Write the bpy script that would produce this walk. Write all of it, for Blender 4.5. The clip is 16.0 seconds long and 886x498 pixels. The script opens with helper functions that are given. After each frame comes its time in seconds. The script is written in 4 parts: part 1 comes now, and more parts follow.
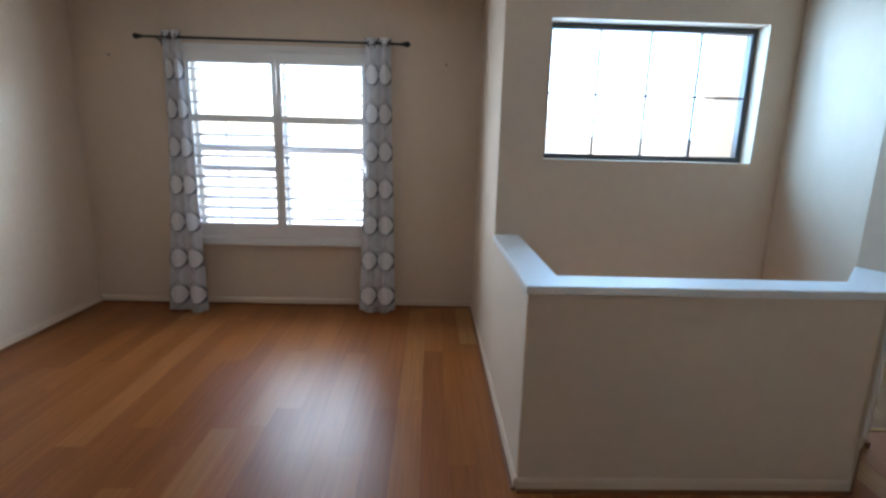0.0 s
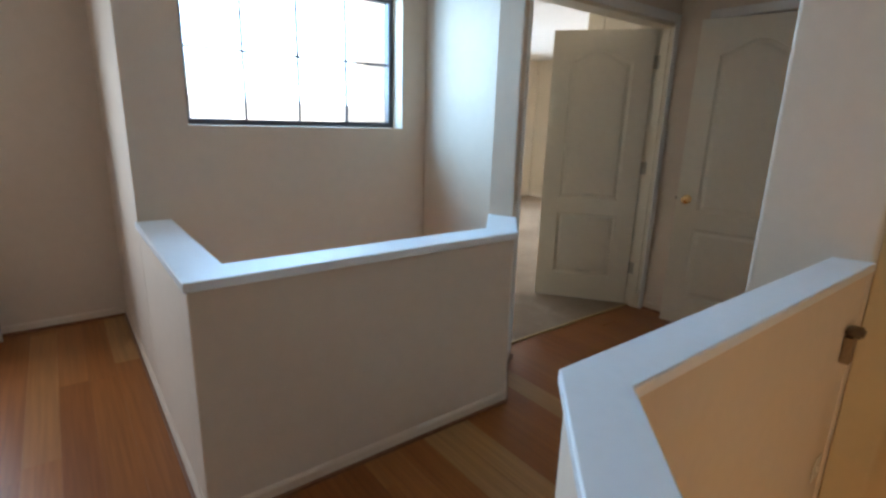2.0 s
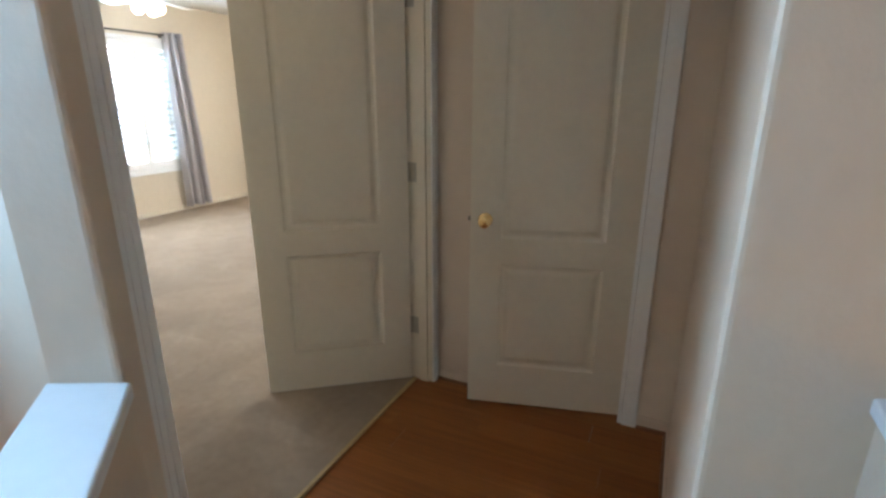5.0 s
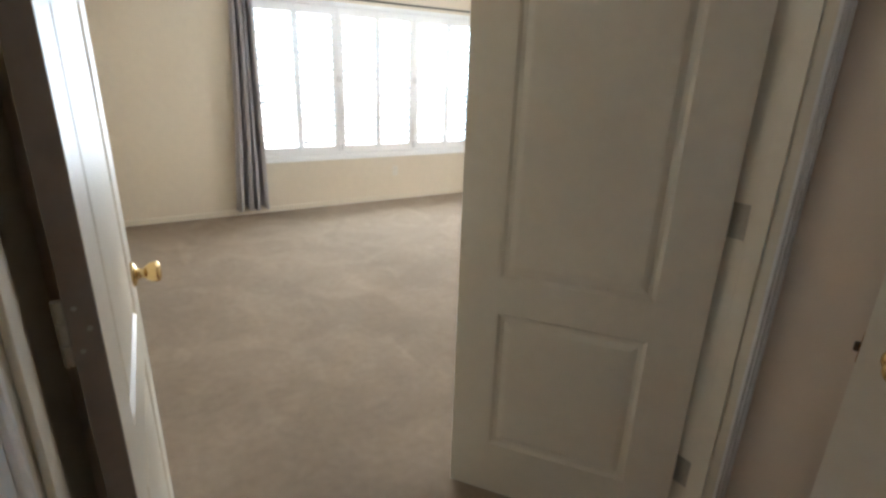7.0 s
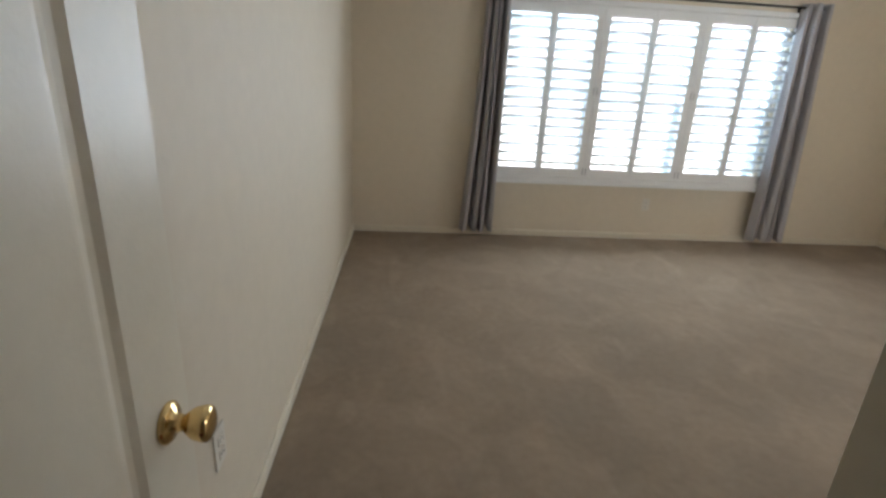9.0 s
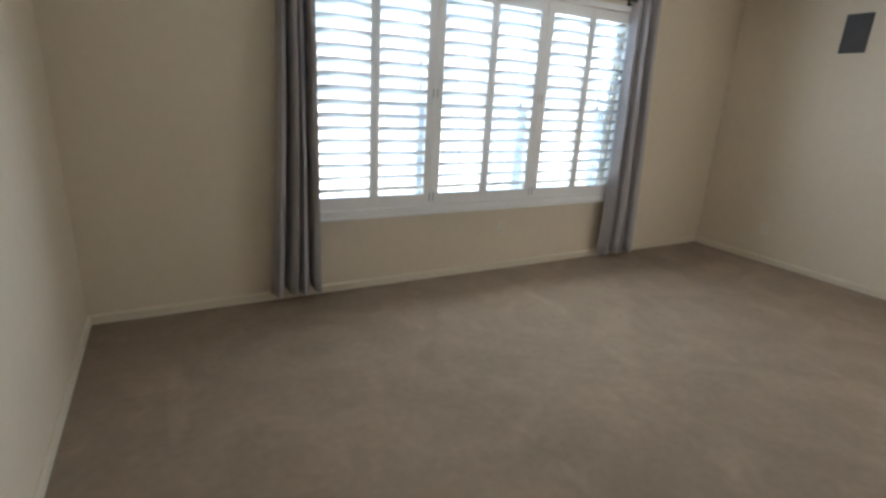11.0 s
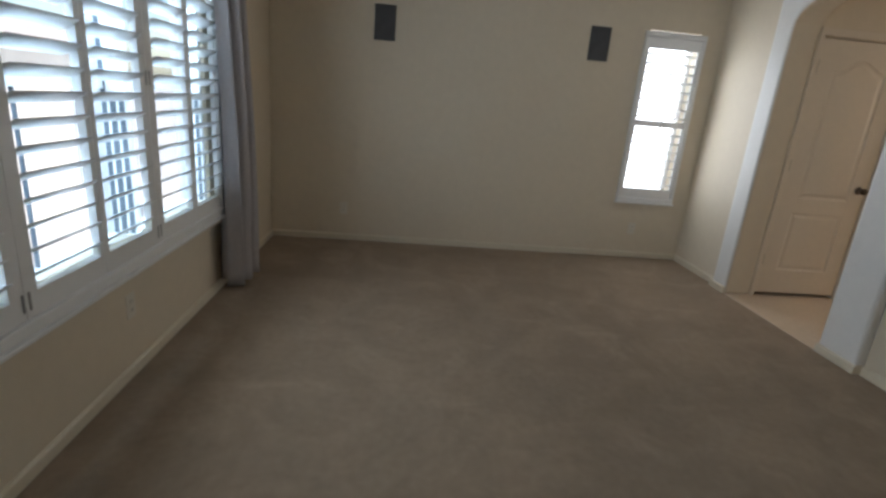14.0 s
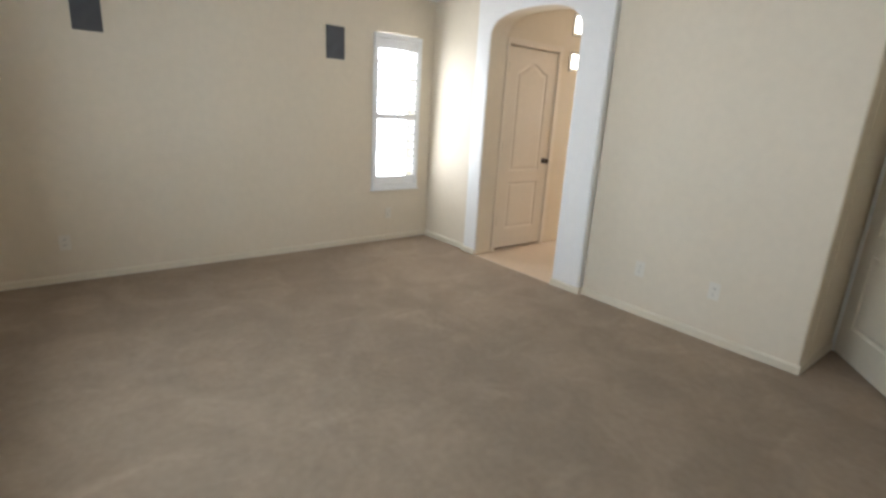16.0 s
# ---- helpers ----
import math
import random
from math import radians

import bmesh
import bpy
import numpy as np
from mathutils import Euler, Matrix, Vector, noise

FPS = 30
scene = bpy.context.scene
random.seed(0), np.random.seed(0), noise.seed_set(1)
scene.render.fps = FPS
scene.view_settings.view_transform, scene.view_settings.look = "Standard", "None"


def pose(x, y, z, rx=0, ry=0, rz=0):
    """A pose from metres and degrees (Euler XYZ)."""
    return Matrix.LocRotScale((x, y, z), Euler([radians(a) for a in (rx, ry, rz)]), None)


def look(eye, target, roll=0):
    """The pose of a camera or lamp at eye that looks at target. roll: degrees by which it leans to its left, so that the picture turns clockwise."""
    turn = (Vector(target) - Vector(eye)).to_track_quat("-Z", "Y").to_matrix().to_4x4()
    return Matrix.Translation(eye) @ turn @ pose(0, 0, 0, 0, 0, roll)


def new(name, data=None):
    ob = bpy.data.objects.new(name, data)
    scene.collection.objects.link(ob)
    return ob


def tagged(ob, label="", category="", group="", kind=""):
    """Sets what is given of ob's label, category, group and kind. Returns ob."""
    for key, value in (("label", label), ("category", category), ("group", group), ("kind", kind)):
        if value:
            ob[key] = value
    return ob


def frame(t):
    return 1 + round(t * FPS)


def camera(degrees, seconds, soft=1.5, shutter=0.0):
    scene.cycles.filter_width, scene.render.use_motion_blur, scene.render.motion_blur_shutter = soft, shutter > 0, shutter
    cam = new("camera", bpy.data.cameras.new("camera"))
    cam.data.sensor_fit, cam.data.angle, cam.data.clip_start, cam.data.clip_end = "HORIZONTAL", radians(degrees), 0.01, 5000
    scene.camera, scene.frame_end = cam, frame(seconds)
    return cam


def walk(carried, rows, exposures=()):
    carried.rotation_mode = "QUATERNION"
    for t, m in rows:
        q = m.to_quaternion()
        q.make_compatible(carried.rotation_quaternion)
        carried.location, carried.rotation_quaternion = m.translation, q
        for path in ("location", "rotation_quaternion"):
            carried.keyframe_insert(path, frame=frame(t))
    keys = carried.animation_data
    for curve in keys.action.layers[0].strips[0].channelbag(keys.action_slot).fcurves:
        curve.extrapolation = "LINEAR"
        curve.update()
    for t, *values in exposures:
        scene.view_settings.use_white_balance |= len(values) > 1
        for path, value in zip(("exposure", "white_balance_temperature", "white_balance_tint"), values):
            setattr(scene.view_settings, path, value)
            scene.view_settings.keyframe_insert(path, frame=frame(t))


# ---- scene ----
cam = camera(82.9, 16.0, soft=2.8)
PATH = [
    (0, (-0.363, -1.802, 1.404), (-0.307, 0.152, 0.983), 1.5),
    (0.5, (-0.421, -1.731, 1.409), (-0.045, 0.182, 0.965), -0.5),
    (1, (-0.414, -1.737, 1.409), (0.275, 0.083, 0.945), 0.3),
    (1.5, (-0.353, -1.721, 1.395), (0.631, -0.047, 0.919), 1.7),
    (2, (-0.247, -1.601, 1.378), (0.936, -0.068, 0.88), 1.7),
    (2.5, (-0.088, -1.403, 1.392), (1.287, -0.042, 0.887), 2.1),
    (3, (0.043, -1.134, 1.408), (1.665, -0.09, 0.881), 1.4),
    (3.5, (0.275, -0.923, 1.384), (2.016, -0.114, 0.823), -0.2),
    (3.7, (0.39, -0.855, 1.39), (2.147, -0.089, 0.82), 0.0),
    (5.8, (1.53, -0.493, 1.405), (3.19, 0.444, 0.8), 0.1),
    (6, (1.594, -0.441, 1.392), (3.162, 0.647, 0.796), -0.9),
    (6.5, (1.796, -0.323, 1.412), (3.073, 1.088, 0.799), 1.5),
    (7, (1.957, -0.163, 1.389), (2.952, 1.447, 0.743), 1.8),
    (7.5, (2.049, 0.014, 1.389), (2.724, 1.779, 0.732), 0.3),
    (8, (2.197, 0.197, 1.392), (2.446, 2.072, 0.741), 2.1),
    (8.2, (2.244, 0.252, 1.414), (2.375, 2.134, 0.753), 3.0),
    (10.3, (2.231, 1.467, 1.356), (2.732, 3.308, 0.757), 2.4),
    (10.5, (2.242, 1.611, 1.356), (2.85, 3.418, 0.752), 2.1),
    (11, (2.254, 1.949, 1.359), (3.18, 3.618, 0.761), 3.1),
    (11.5, (2.194, 2.337, 1.364), (3.491, 3.736, 0.764), 3.5),
    (12, (2.229, 2.696, 1.354), (3.68, 3.937, 0.76), 3.6),
    (12.5, (2.225, 3.022, 1.336), (3.937, 3.885, 0.766), 4.3),
    (13, (2.28, 3.344, 1.315), (4.126, 3.868, 0.75), 3.9),
    (13.5, (2.334, 3.625, 1.33), (4.244, 3.828, 0.776), 5.5),
    (14, (2.324, 3.911, 1.363), (4.233, 3.739, 0.794), 5.0),
    (14.5, (2.383, 4.124, 1.401), (4.251, 3.705, 0.822), 4.4),
    (15, (2.381, 4.351, 1.385), (4.159, 3.623, 0.829), 3.7),
    (15.5, (2.44, 4.492, 1.397), (4.085, 3.498, 0.844), 2.7),
    (16, (2.488, 4.533, 1.425), (3.98, 3.316, 0.885), 3.3),
]
EXPOSURES = [(0, 2.65, 6000, 10), (1.0, 2.35, 6000, 10), (2.0, 2.82, 6000, 10), (2.5, 2.72, 6000, 10), (3.0, 2.42, 6050, 10), (3.7, 2.8, 6050, 10), (5.8, 3.2, 6000, 10), (7.0, 2.95, 6000, 10), (8.2, 2.11, 6150, 10),
             (10.3, 1.62, 6150, 10), (11.5, 1.44, 6100, 10), (12.5, 0.76, 6000, 10), (13.2, 0.42, 6050, 10), (14.0, 0.68, 6150, 10), (15.0, 1.0, 6200, 10), (15.5, 1.32, 6200, 10), (16, 1.8, 6150, 10)]
walk(cam, [(t, look(e, g, r)) for t, e, g, r in PATH], EXPOSURES)

# ---- world and lights ----
world = bpy.data.worlds.new("sky")
scene.world = world
world.use_nodes = True
wn = world.node_tree.nodes
sky = wn.new("ShaderNodeTexSky")
sky.sky_type, sky.sun_disc = "NISHITA", False
sky.sun_elevation, sky.sun_rotation = radians(48), radians(200)
world.node_tree.links.new(sky.outputs["Color"], wn["Background"].inputs["Color"])
wn["Background"].inputs["Strength"].default_value = 0.15

sun = new("sun", bpy.data.lights.new("sun", "SUN"))
sun.data.energy, sun.data.angle, sun.data.color = 4.5, radians(0.5), (1.0, 0.95, 0.87)
sun.matrix_world = look((0, 0, 0), (0.31, 0.86, -1.0))


def window_light(name, eye, target, w, h, power, color):
    lamp = new(name, bpy.data.lights.new(name, "AREA"))
    lamp.data.shape, lamp.data.size, lamp.data.size_y = "RECTANGLE", w, h
    lamp.data.energy, lamp.data.color = power, color
    lamp.matrix_world = look(eye, target)
    return lamp


SKYLIGHT = (0.74, 0.87, 1.0)
window_light("loft_window_light", (-1.30, 2.275, 1.32), (-1.40, 0, 1.5), 0.85, 1.25, 5.4, SKYLIGHT).data.spread = radians(160)
window_light("stair_window_light", (0.86, 1.42, 1.80), (1.15, 0.2, 1.95), 1.1, 0.7, 4.8, (0.38, 0.68, 1.0)).data.spread = radians(165)
window_light("bedroom_window_light", (4.30, 5.015, 1.30), (4.30, 2.0, 1.45), 2.2, 1.28, 11.0, (0.80, 0.90, 1.0)).data.spread = radians(165)
window_light("bedroom_sky_light", (4.30, 6.5, 3.1), (4.30, 5.1, 1.3), 3.4, 1.6, 230, (0.55, 0.78, 1.0))
window_light("narrow_sky_light", (8.3, 1.6, 2.9), (7.0, 1.6, 1.3), 1.0, 1.4, 70, (0.85, 0.93, 1.0))
window_light("narrow_window_light", (6.945, 1.582, 1.32), (5.0, 1.582, 1.2), 0.44, 1.25, 4.2, (0.93, 0.96, 1.0))
window_light("bathroom_window_light", (5.6, -2.3, 1.65), (5.5, 0.5, 1.1), 0.75, 0.85, 6.5, (1.0, 0.90, 0.78))
stair_lamp = new("stair_lamp_light", bpy.data.lights.new("stair_lamp_light", "POINT"))
stair_lamp.data.energy, stair_lamp.data.color, stair_lamp.data.shadow_soft_size = 1.8, (1.0, 0.70, 0.35), 0.12
stair_lamp.location = (1.15, -2.75, 0.2)
# unseen warm lamp, added for the orange glow rising in the stairwell
lower_lamp = new("unseen_lower_warm_light", bpy.data.lights.new("unseen_lower_warm_light", "POINT"))
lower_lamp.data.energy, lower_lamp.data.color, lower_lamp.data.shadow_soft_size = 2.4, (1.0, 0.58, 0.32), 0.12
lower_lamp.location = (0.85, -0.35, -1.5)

# ---- materials ----


def mat(name, color, rough=0.6, metal=0.0, var=0.08, scale=6.0, bump=0.0, bump_scale=60.0, coat=0.0):
    """A surface with slow and fine variation of colour and a fine relief."""
    m = bpy.data.materials.new(name)
    m.use_nodes = True
    nt = m.node_tree
    b = nt.nodes["Principled BSDF"]
    b.inputs["Roughness"].default_value, b.inputs["Metallic"].default_value = rough, metal
    b.inputs["Coat Weight"].default_value = coat
    co = nt.nodes.new("ShaderNodeTexCoord")
    n1, n2 = nt.nodes.new("ShaderNodeTexNoise"), nt.nodes.new("ShaderNodeTexNoise")
    n1.inputs["Scale"].default_value, n1.inputs["Detail"].default_value = scale * 0.2, 4
    n2.inputs["Scale"].default_value, n2.inputs["Detail"].default_value = scale * 4, 6
    add = nt.nodes.new("ShaderNodeMath")
    add.operation = "ADD"
    ramp = nt.nodes.new("ShaderNodeMapRange")
    ramp.inputs["From Min"].default_value, ramp.inputs["From Max"].default_value = 0.7, 1.3
    ramp.inputs["To Min"].default_value, ramp.inputs["To Max"].default_value = 1 - var, 1 + var
    mul = nt.nodes.new("ShaderNodeVectorMath")
    mul.operation = "SCALE"
    mul.inputs[0].default_value = color
    for n in (n1, n2):
        nt.links.new(co.outputs["Object"], n.inputs["Vector"])
    nt.links.new(n1.outputs["Fac"], add.inputs[0])
    nt.links.new(n2.outputs["Fac"], add.inputs[1])
    nt.links.new(add.outputs[0], ramp.inputs["Value"])
    nt.links.new(ramp.outputs["Result"], mul.inputs["Scale"])
    nt.links.new(mul.outputs[0], b.inputs["Base Color"])
    if bump:
        n3 = nt.nodes.new("ShaderNodeTexNoise")
        n3.inputs["Scale"].default_value, n3.inputs["Detail"].default_value = bump_scale, 3
        bp = nt.nodes.new("ShaderNodeBump")
        bp.inputs["Strength"].default_value, bp.inputs["Distance"].default_value = bump, 0.01
        nt.links.new(co.outputs["Object"], n3.inputs["Vector"])
        nt.links.new(n3.outputs["Fac"], bp.inputs["Height"])
        nt.links.new(bp.outputs["Normal"], b.inputs["Normal"])
    return m


M_WALL = mat("beige_wall_paint", (0.675, 0.55, 0.42), 0.62, var=0.03, scale=4, bump=0.12, bump_scale=55)
M_BED = mat("cream_wall_paint", (0.70, 0.605, 0.465), 0.6, var=0.03, scale=4, bump=0.12, bump_scale=55)
# ochre puts the warm lamplight of the stairwell into the wall colour
M_STAIR = mat("warm_lit_wall_tint", (0.61, 0.46, 0.25), 0.6, var=0.03, scale=4, bump=0.12, bump_scale=55)
M_CEIL = mat("white_ceiling_paint", (0.80, 0.77, 0.72), 0.8, var=0.02, scale=5, bump=0.3, bump_scale=70)
M_TRIM = mat("white_trim_paint", (0.78, 0.75, 0.70), 0.38, var=0.03, scale=9, bump=0.03, bump_scale=40)
M_DOOR = mat("cream_door_paint", (0.70, 0.62, 0.48), 0.36, var=0.03, scale=7, bump=0.05, bump_scale=90)
M_BATHDOOR = mat("warm_door_paint", (0.74, 0.65, 0.53), 0.4, var=0.03, scale=7, bump=0.05, bump_scale=90)
M_ARCH = mat("white_arch_paint", (0.80, 0.775, 0.735), 0.5, var=0.025, scale=5, bump=0.1, bump_scale=55)
M_CAP = mat("white_cap_paint", (0.79, 0.795, 0.79), 0.32, var=0.025, scale=8, bump=0.03, bump_scale=50)
M_SHUT = mat("shutter_white", (0.82, 0.81, 0.79), 0.35, var=0.02, scale=9)
M_HINGEW = mat("worn_white_hinge", (0.40, 0.39, 0.38), 0.4, 0.3)
M_BRASS = mat("polished_brass", (0.82, 0.60, 0.28), 0.16, 1.0, var=0.06, scale=30)
M_BRONZE = mat("dark_bronze", (0.10, 0.075, 0.055), 0.4, 0.8, var=0.15, scale=30)
M_NICKEL = mat("dull_hinge_metal", (0.42, 0.37, 0.29), 0.5, 0.3, var=0.1, scale=30)
M_EDGE = mat("brown_door_edge", (0.25, 0.195, 0.155), 0.6, var=0.12, scale=10)
M_BLACK = mat("black_rod_metal", (0.025, 0.022, 0.02), 0.45, 0.4, var=0.2, scale=20)
M_FRAME = mat("bronze_window_frame", (0.075, 0.072, 0.08), 0.45, 0.3, var=0.15, scale=20)
M_GREY = mat("grey_curtain_cloth", (0.48, 0.45, 0.45), 0.85, var=0.08, scale=12, bump=0.3, bump_scale=400)
cloth_tree = M_GREY.node_tree
thin = cloth_tree.nodes.new("ShaderNodeBsdfTranslucent")
thin.inputs["Color"].default_value = (0.60, 0.57, 0.58, 1)
both = cloth_tree.nodes.new("ShaderNodeMixShader")
both.inputs[0].default_value = 0.13
cloth_tree.links.new(cloth_tree.nodes["Principled BSDF"].outputs[0], both.inputs[1])
cloth_tree.links.new(thin.outputs[0], both.inputs[2])
cloth_tree.links.new(both.outputs[0], cloth_tree.nodes["Material Output"].inputs["Surface"])
M_SPK = mat("speaker_grille_grey", (0.10, 0.10, 0.105), 0.7, var=0.15, scale=60, bump=0.6, bump_scale=600)
M_PLATE = mat("outlet_plastic", (0.71, 0.65, 0.55), 0.35, var=0.02)
M_SLOT = mat("outlet_slot_dark", (0.05, 0.045, 0.04), 0.6)
M_SHOE = mat("stained_shoe_moulding", (0.20, 0.085, 0.035), 0.4, var=0.2, scale=14)
M_STRIP = mat("threshold_strip_oak", (0.50, 0.34, 0.15), 0.35, var=0.12, scale=20)
M_TILE = mat("bathroom_tile", (0.66, 0.52, 0.38), 0.3, var=0.08, scale=7, bump=0.05)
M_DIRT = mat("subfloor", (0.12, 0.07, 0.04), 0.8, var=0.2)
M_GROUND = mat("outside_gravel", (0.58, 0.57, 0.55), 0.9, var=0.15, scale=2, bump=0.4, bump_scale=20)
M_STUCCO = mat("neighbour_stucco", (0.78, 0.74, 0.68), 0.9, var=0.08, scale=2, bump=0.3, bump_scale=30)
M_ROOF = mat("neighbour_roof_tile", (0.52, 0.47, 0.43), 0.8, var=0.2, scale=8)
# pale blue-grey base colour stands for the sky reflected in the panes
M_NGLASS = mat("neighbour_sky_tinted_glass", (0.42, 0.47, 0.52), 0.12, var=0.1)
M_TRACK = mat("sash_track_grey", (0.11, 0.13, 0.15), 0.5, var=0.15, scale=20)


# glow of the panels that stand in for bright bathroom panes
M_GLOW = bpy.data.materials.new("glowing_pane")
M_GLOW.use_nodes = True
M_GLOW.node_tree.nodes["Principled BSDF"].inputs["Emission Color"].default_value = (1.0, 0.93, 0.82, 1)
M_GLOW.node_tree.nodes["Principled BSDF"].inputs["Emission Strength"].default_value = 1.6
# glow put on the backdrop so the narrow window shows plain white
M_HAZE = bpy.data.materials.new("glowing_backdrop_white")
M_HAZE.use_nodes = True
M_HAZE.node_tree.nodes["Principled BSDF"].inputs["Emission Color"].default_value = (0.94, 0.97, 1.0, 1)
M_HAZE.node_tree.nodes["Principled BSDF"].inputs["Emission Strength"].default_value = 2.6
M_HAZE.node_tree.nodes["Principled BSDF"].inputs["Base Color"].default_value = (0.8, 0.8, 0.8, 1)


def carpet_material():
    m = mat("beige_carpet", (0.356, 0.267, 0.183), 0.95, var=0.10, scale=6, bump=0.9, bump_scale=260)
    nt = m.node_tree
    b = nt.nodes["Principled BSDF"]
    b.inputs["Sheen Weight"].default_value = 0.1
    b.inputs["Specular IOR Level"].default_value = 0.1
    co = next(n for n in nt.nodes if n.type == "TEX_COORD")
    mul = next(n for n in nt.nodes if n.type == "VECT_MATH")
    big = nt.nodes.new("ShaderNodeTexNoise")
    big.inputs["Scale"].default_value, big.inputs["Detail"].default_value = 2.3, 6
    big.inputs["Distortion"].default_value = 1.2
    rr = nt.nodes.new("ShaderNodeMapRange")
    rr.inputs["From Min"].default_value, rr.inputs["From Max"].default_value = 0.4, 0.62
    rr.inputs["To Min"].default_value, rr.inputs["To Max"].default_value = 0.90, 1.05
    sc = nt.nodes.new("ShaderNodeVectorMath")
    sc.operation = "SCALE"
    nt.links.new(co.outputs["Object"], big.inputs["Vector"])
    nt.links.new(big.outputs["Fac"], rr.inputs["Value"])
    nt.links.new(mul.outputs[0], sc.inputs[0])
    nt.links.new(rr.outputs["Result"], sc.inputs["Scale"])
    scuff = nt.nodes.new("ShaderNodeTexNoise")
    scuff.inputs["Scale"].default_value, scuff.inputs["Detail"].default_value, scuff.inputs["Distortion"].default_value = 1.6, 9, 0.5
    edge = nt.nodes.new("ShaderNodeMapRange")
    edge.inputs["From Min"].default_value, edge.inputs["From Max"].default_value = 0.58, 0.68
    edge.inputs["To Min"].default_value, edge.inputs["To Max"].default_value = 1.0, 1.11
    sc2 = nt.nodes.new("ShaderNodeVectorMath")
    sc2.operation = "SCALE"
    drag = nt.nodes.new("ShaderNodeMapping")
    drag.inputs["Rotation"].default_value, drag.inputs["Scale"].default_value = (0, 0, radians(-28)), (3.0, 1.1, 1)
    nt.links.new(co.outputs["Object"], drag.inputs["Vector"])
    nt.links.new(drag.outputs["Vector"], scuff.inputs["Vector"])
    nt.links.new(scuff.outputs["Fac"], edge.inputs["Value"])
    nt.links.new(sc.outputs[0], sc2.inputs[0])
    nt.links.new(edge.outputs["Result"], sc2.inputs["Scale"])
    nt.links.new(sc2.outputs[0], b.inputs["Base Color"])
    return m


def wood_material():
    """Oiled bamboo-like boards: colour differs from board to board, grain runs along y."""
    m = bpy.data.materials.new("honey_floor_boards")
    m.use_nodes = True
    nt = m.node_tree
    b = nt.nodes["Principled BSDF"]
    b.inputs["Specular IOR Level"].default_value = 0.30
    co = nt.nodes.new("ShaderNodeTexCoord")
    info = nt.nodes.new("ShaderNodeObjectInfo")
    mp = nt.nodes.new("ShaderNodeMapping")
    mp.inputs["Scale"].default_value = (70, 2.2, 20)
    off = nt.nodes.new("ShaderNodeVectorMath")
    off.operation = "MULTIPLY_ADD"
    off.inputs[1].default_value, off.inputs[2].default_value = (37, 91, 13), (0, 0, 0)
    addv = nt.nodes.new("ShaderNodeVectorMath")
    grain, soft = nt.nodes.new("ShaderNodeTexNoise"), nt.nodes.new("ShaderNodeTexNoise")
    grain.inputs["Scale"].default_value, grain.inputs["Detail"].default_value = 1.0, 5
    soft.inputs["Scale"].default_value = 2.5
    tone = nt.nodes.new("ShaderNodeValToRGB")
    tone.color_ramp.elements[0].color = (0.240, 0.076, 0.018, 1)
    tone.color_ramp.elements[1].color = (0.410, 0.215, 0.078, 1)
    for at, shade in ((0.55, (0.300, 0.102, 0.024, 1)), (0.86, (0.335, 0.124, 0.034, 1))):
        tone.color_ramp.elements.new(at).color = shade
    mix = nt.nodes.new("ShaderNodeMix")
    mix.data_type, mix.blend_type = "RGBA", "MULTIPLY"
    gr = nt.nodes.new("ShaderNodeMapRange")
    gr.inputs["From Min"].default_value, gr.inputs["From Max"].default_value = 0.3, 0.7
    gr.inputs["To Min"].default_value, gr.inputs["To Max"].default_value = 0.80, 1.10
    comb = nt.nodes.new("ShaderNodeCombineColor")
    mix.inputs["Factor"].default_value = 1.0
    L = nt.links.new
    L(info.outputs["Random"], off.inputs[0])
    L(co.outputs["Object"], mp.inputs["Vector"])
    L(mp.outputs["Vector"], addv.inputs[0])
    L(off.outputs[0], addv.inputs[1])
    L(addv.outputs[0], grain.inputs["Vector"])
    L(co.outputs["Object"], soft.inputs["Vector"])
    L(info.outputs["Random"], tone.inputs["Fac"])
    L(grain.outputs["Fac"], gr.inputs["Value"])
    for k in ("Red", "Green", "Blue"):
        L(gr.outputs["Result"], comb.inputs[k])
    L(tone.outputs["Color"], mix.inputs["A"])
    L(comb.outputs["Color"], mix.inputs["B"])
    L(mix.outputs["Result"], b.inputs["Base Color"])
    rr = nt.nodes.new("ShaderNodeMapRange")
    rr.inputs["To Min"].default_value, rr.inputs["To Max"].default_value = 0.27, 0.44
    L(soft.outputs["Fac"], rr.inputs["Value"])
    L(rr.outputs["Result"], b.inputs["Roughness"])
    bp = nt.nodes.new("ShaderNodeBump")
    bp.inputs["Strength"].default_value, bp.inputs["Distance"].default_value = 0.08, 0.003
    L(grain.outputs["Fac"], bp.inputs["Height"])
    L(bp.outputs["Normal"], b.inputs["Normal"])
    return m


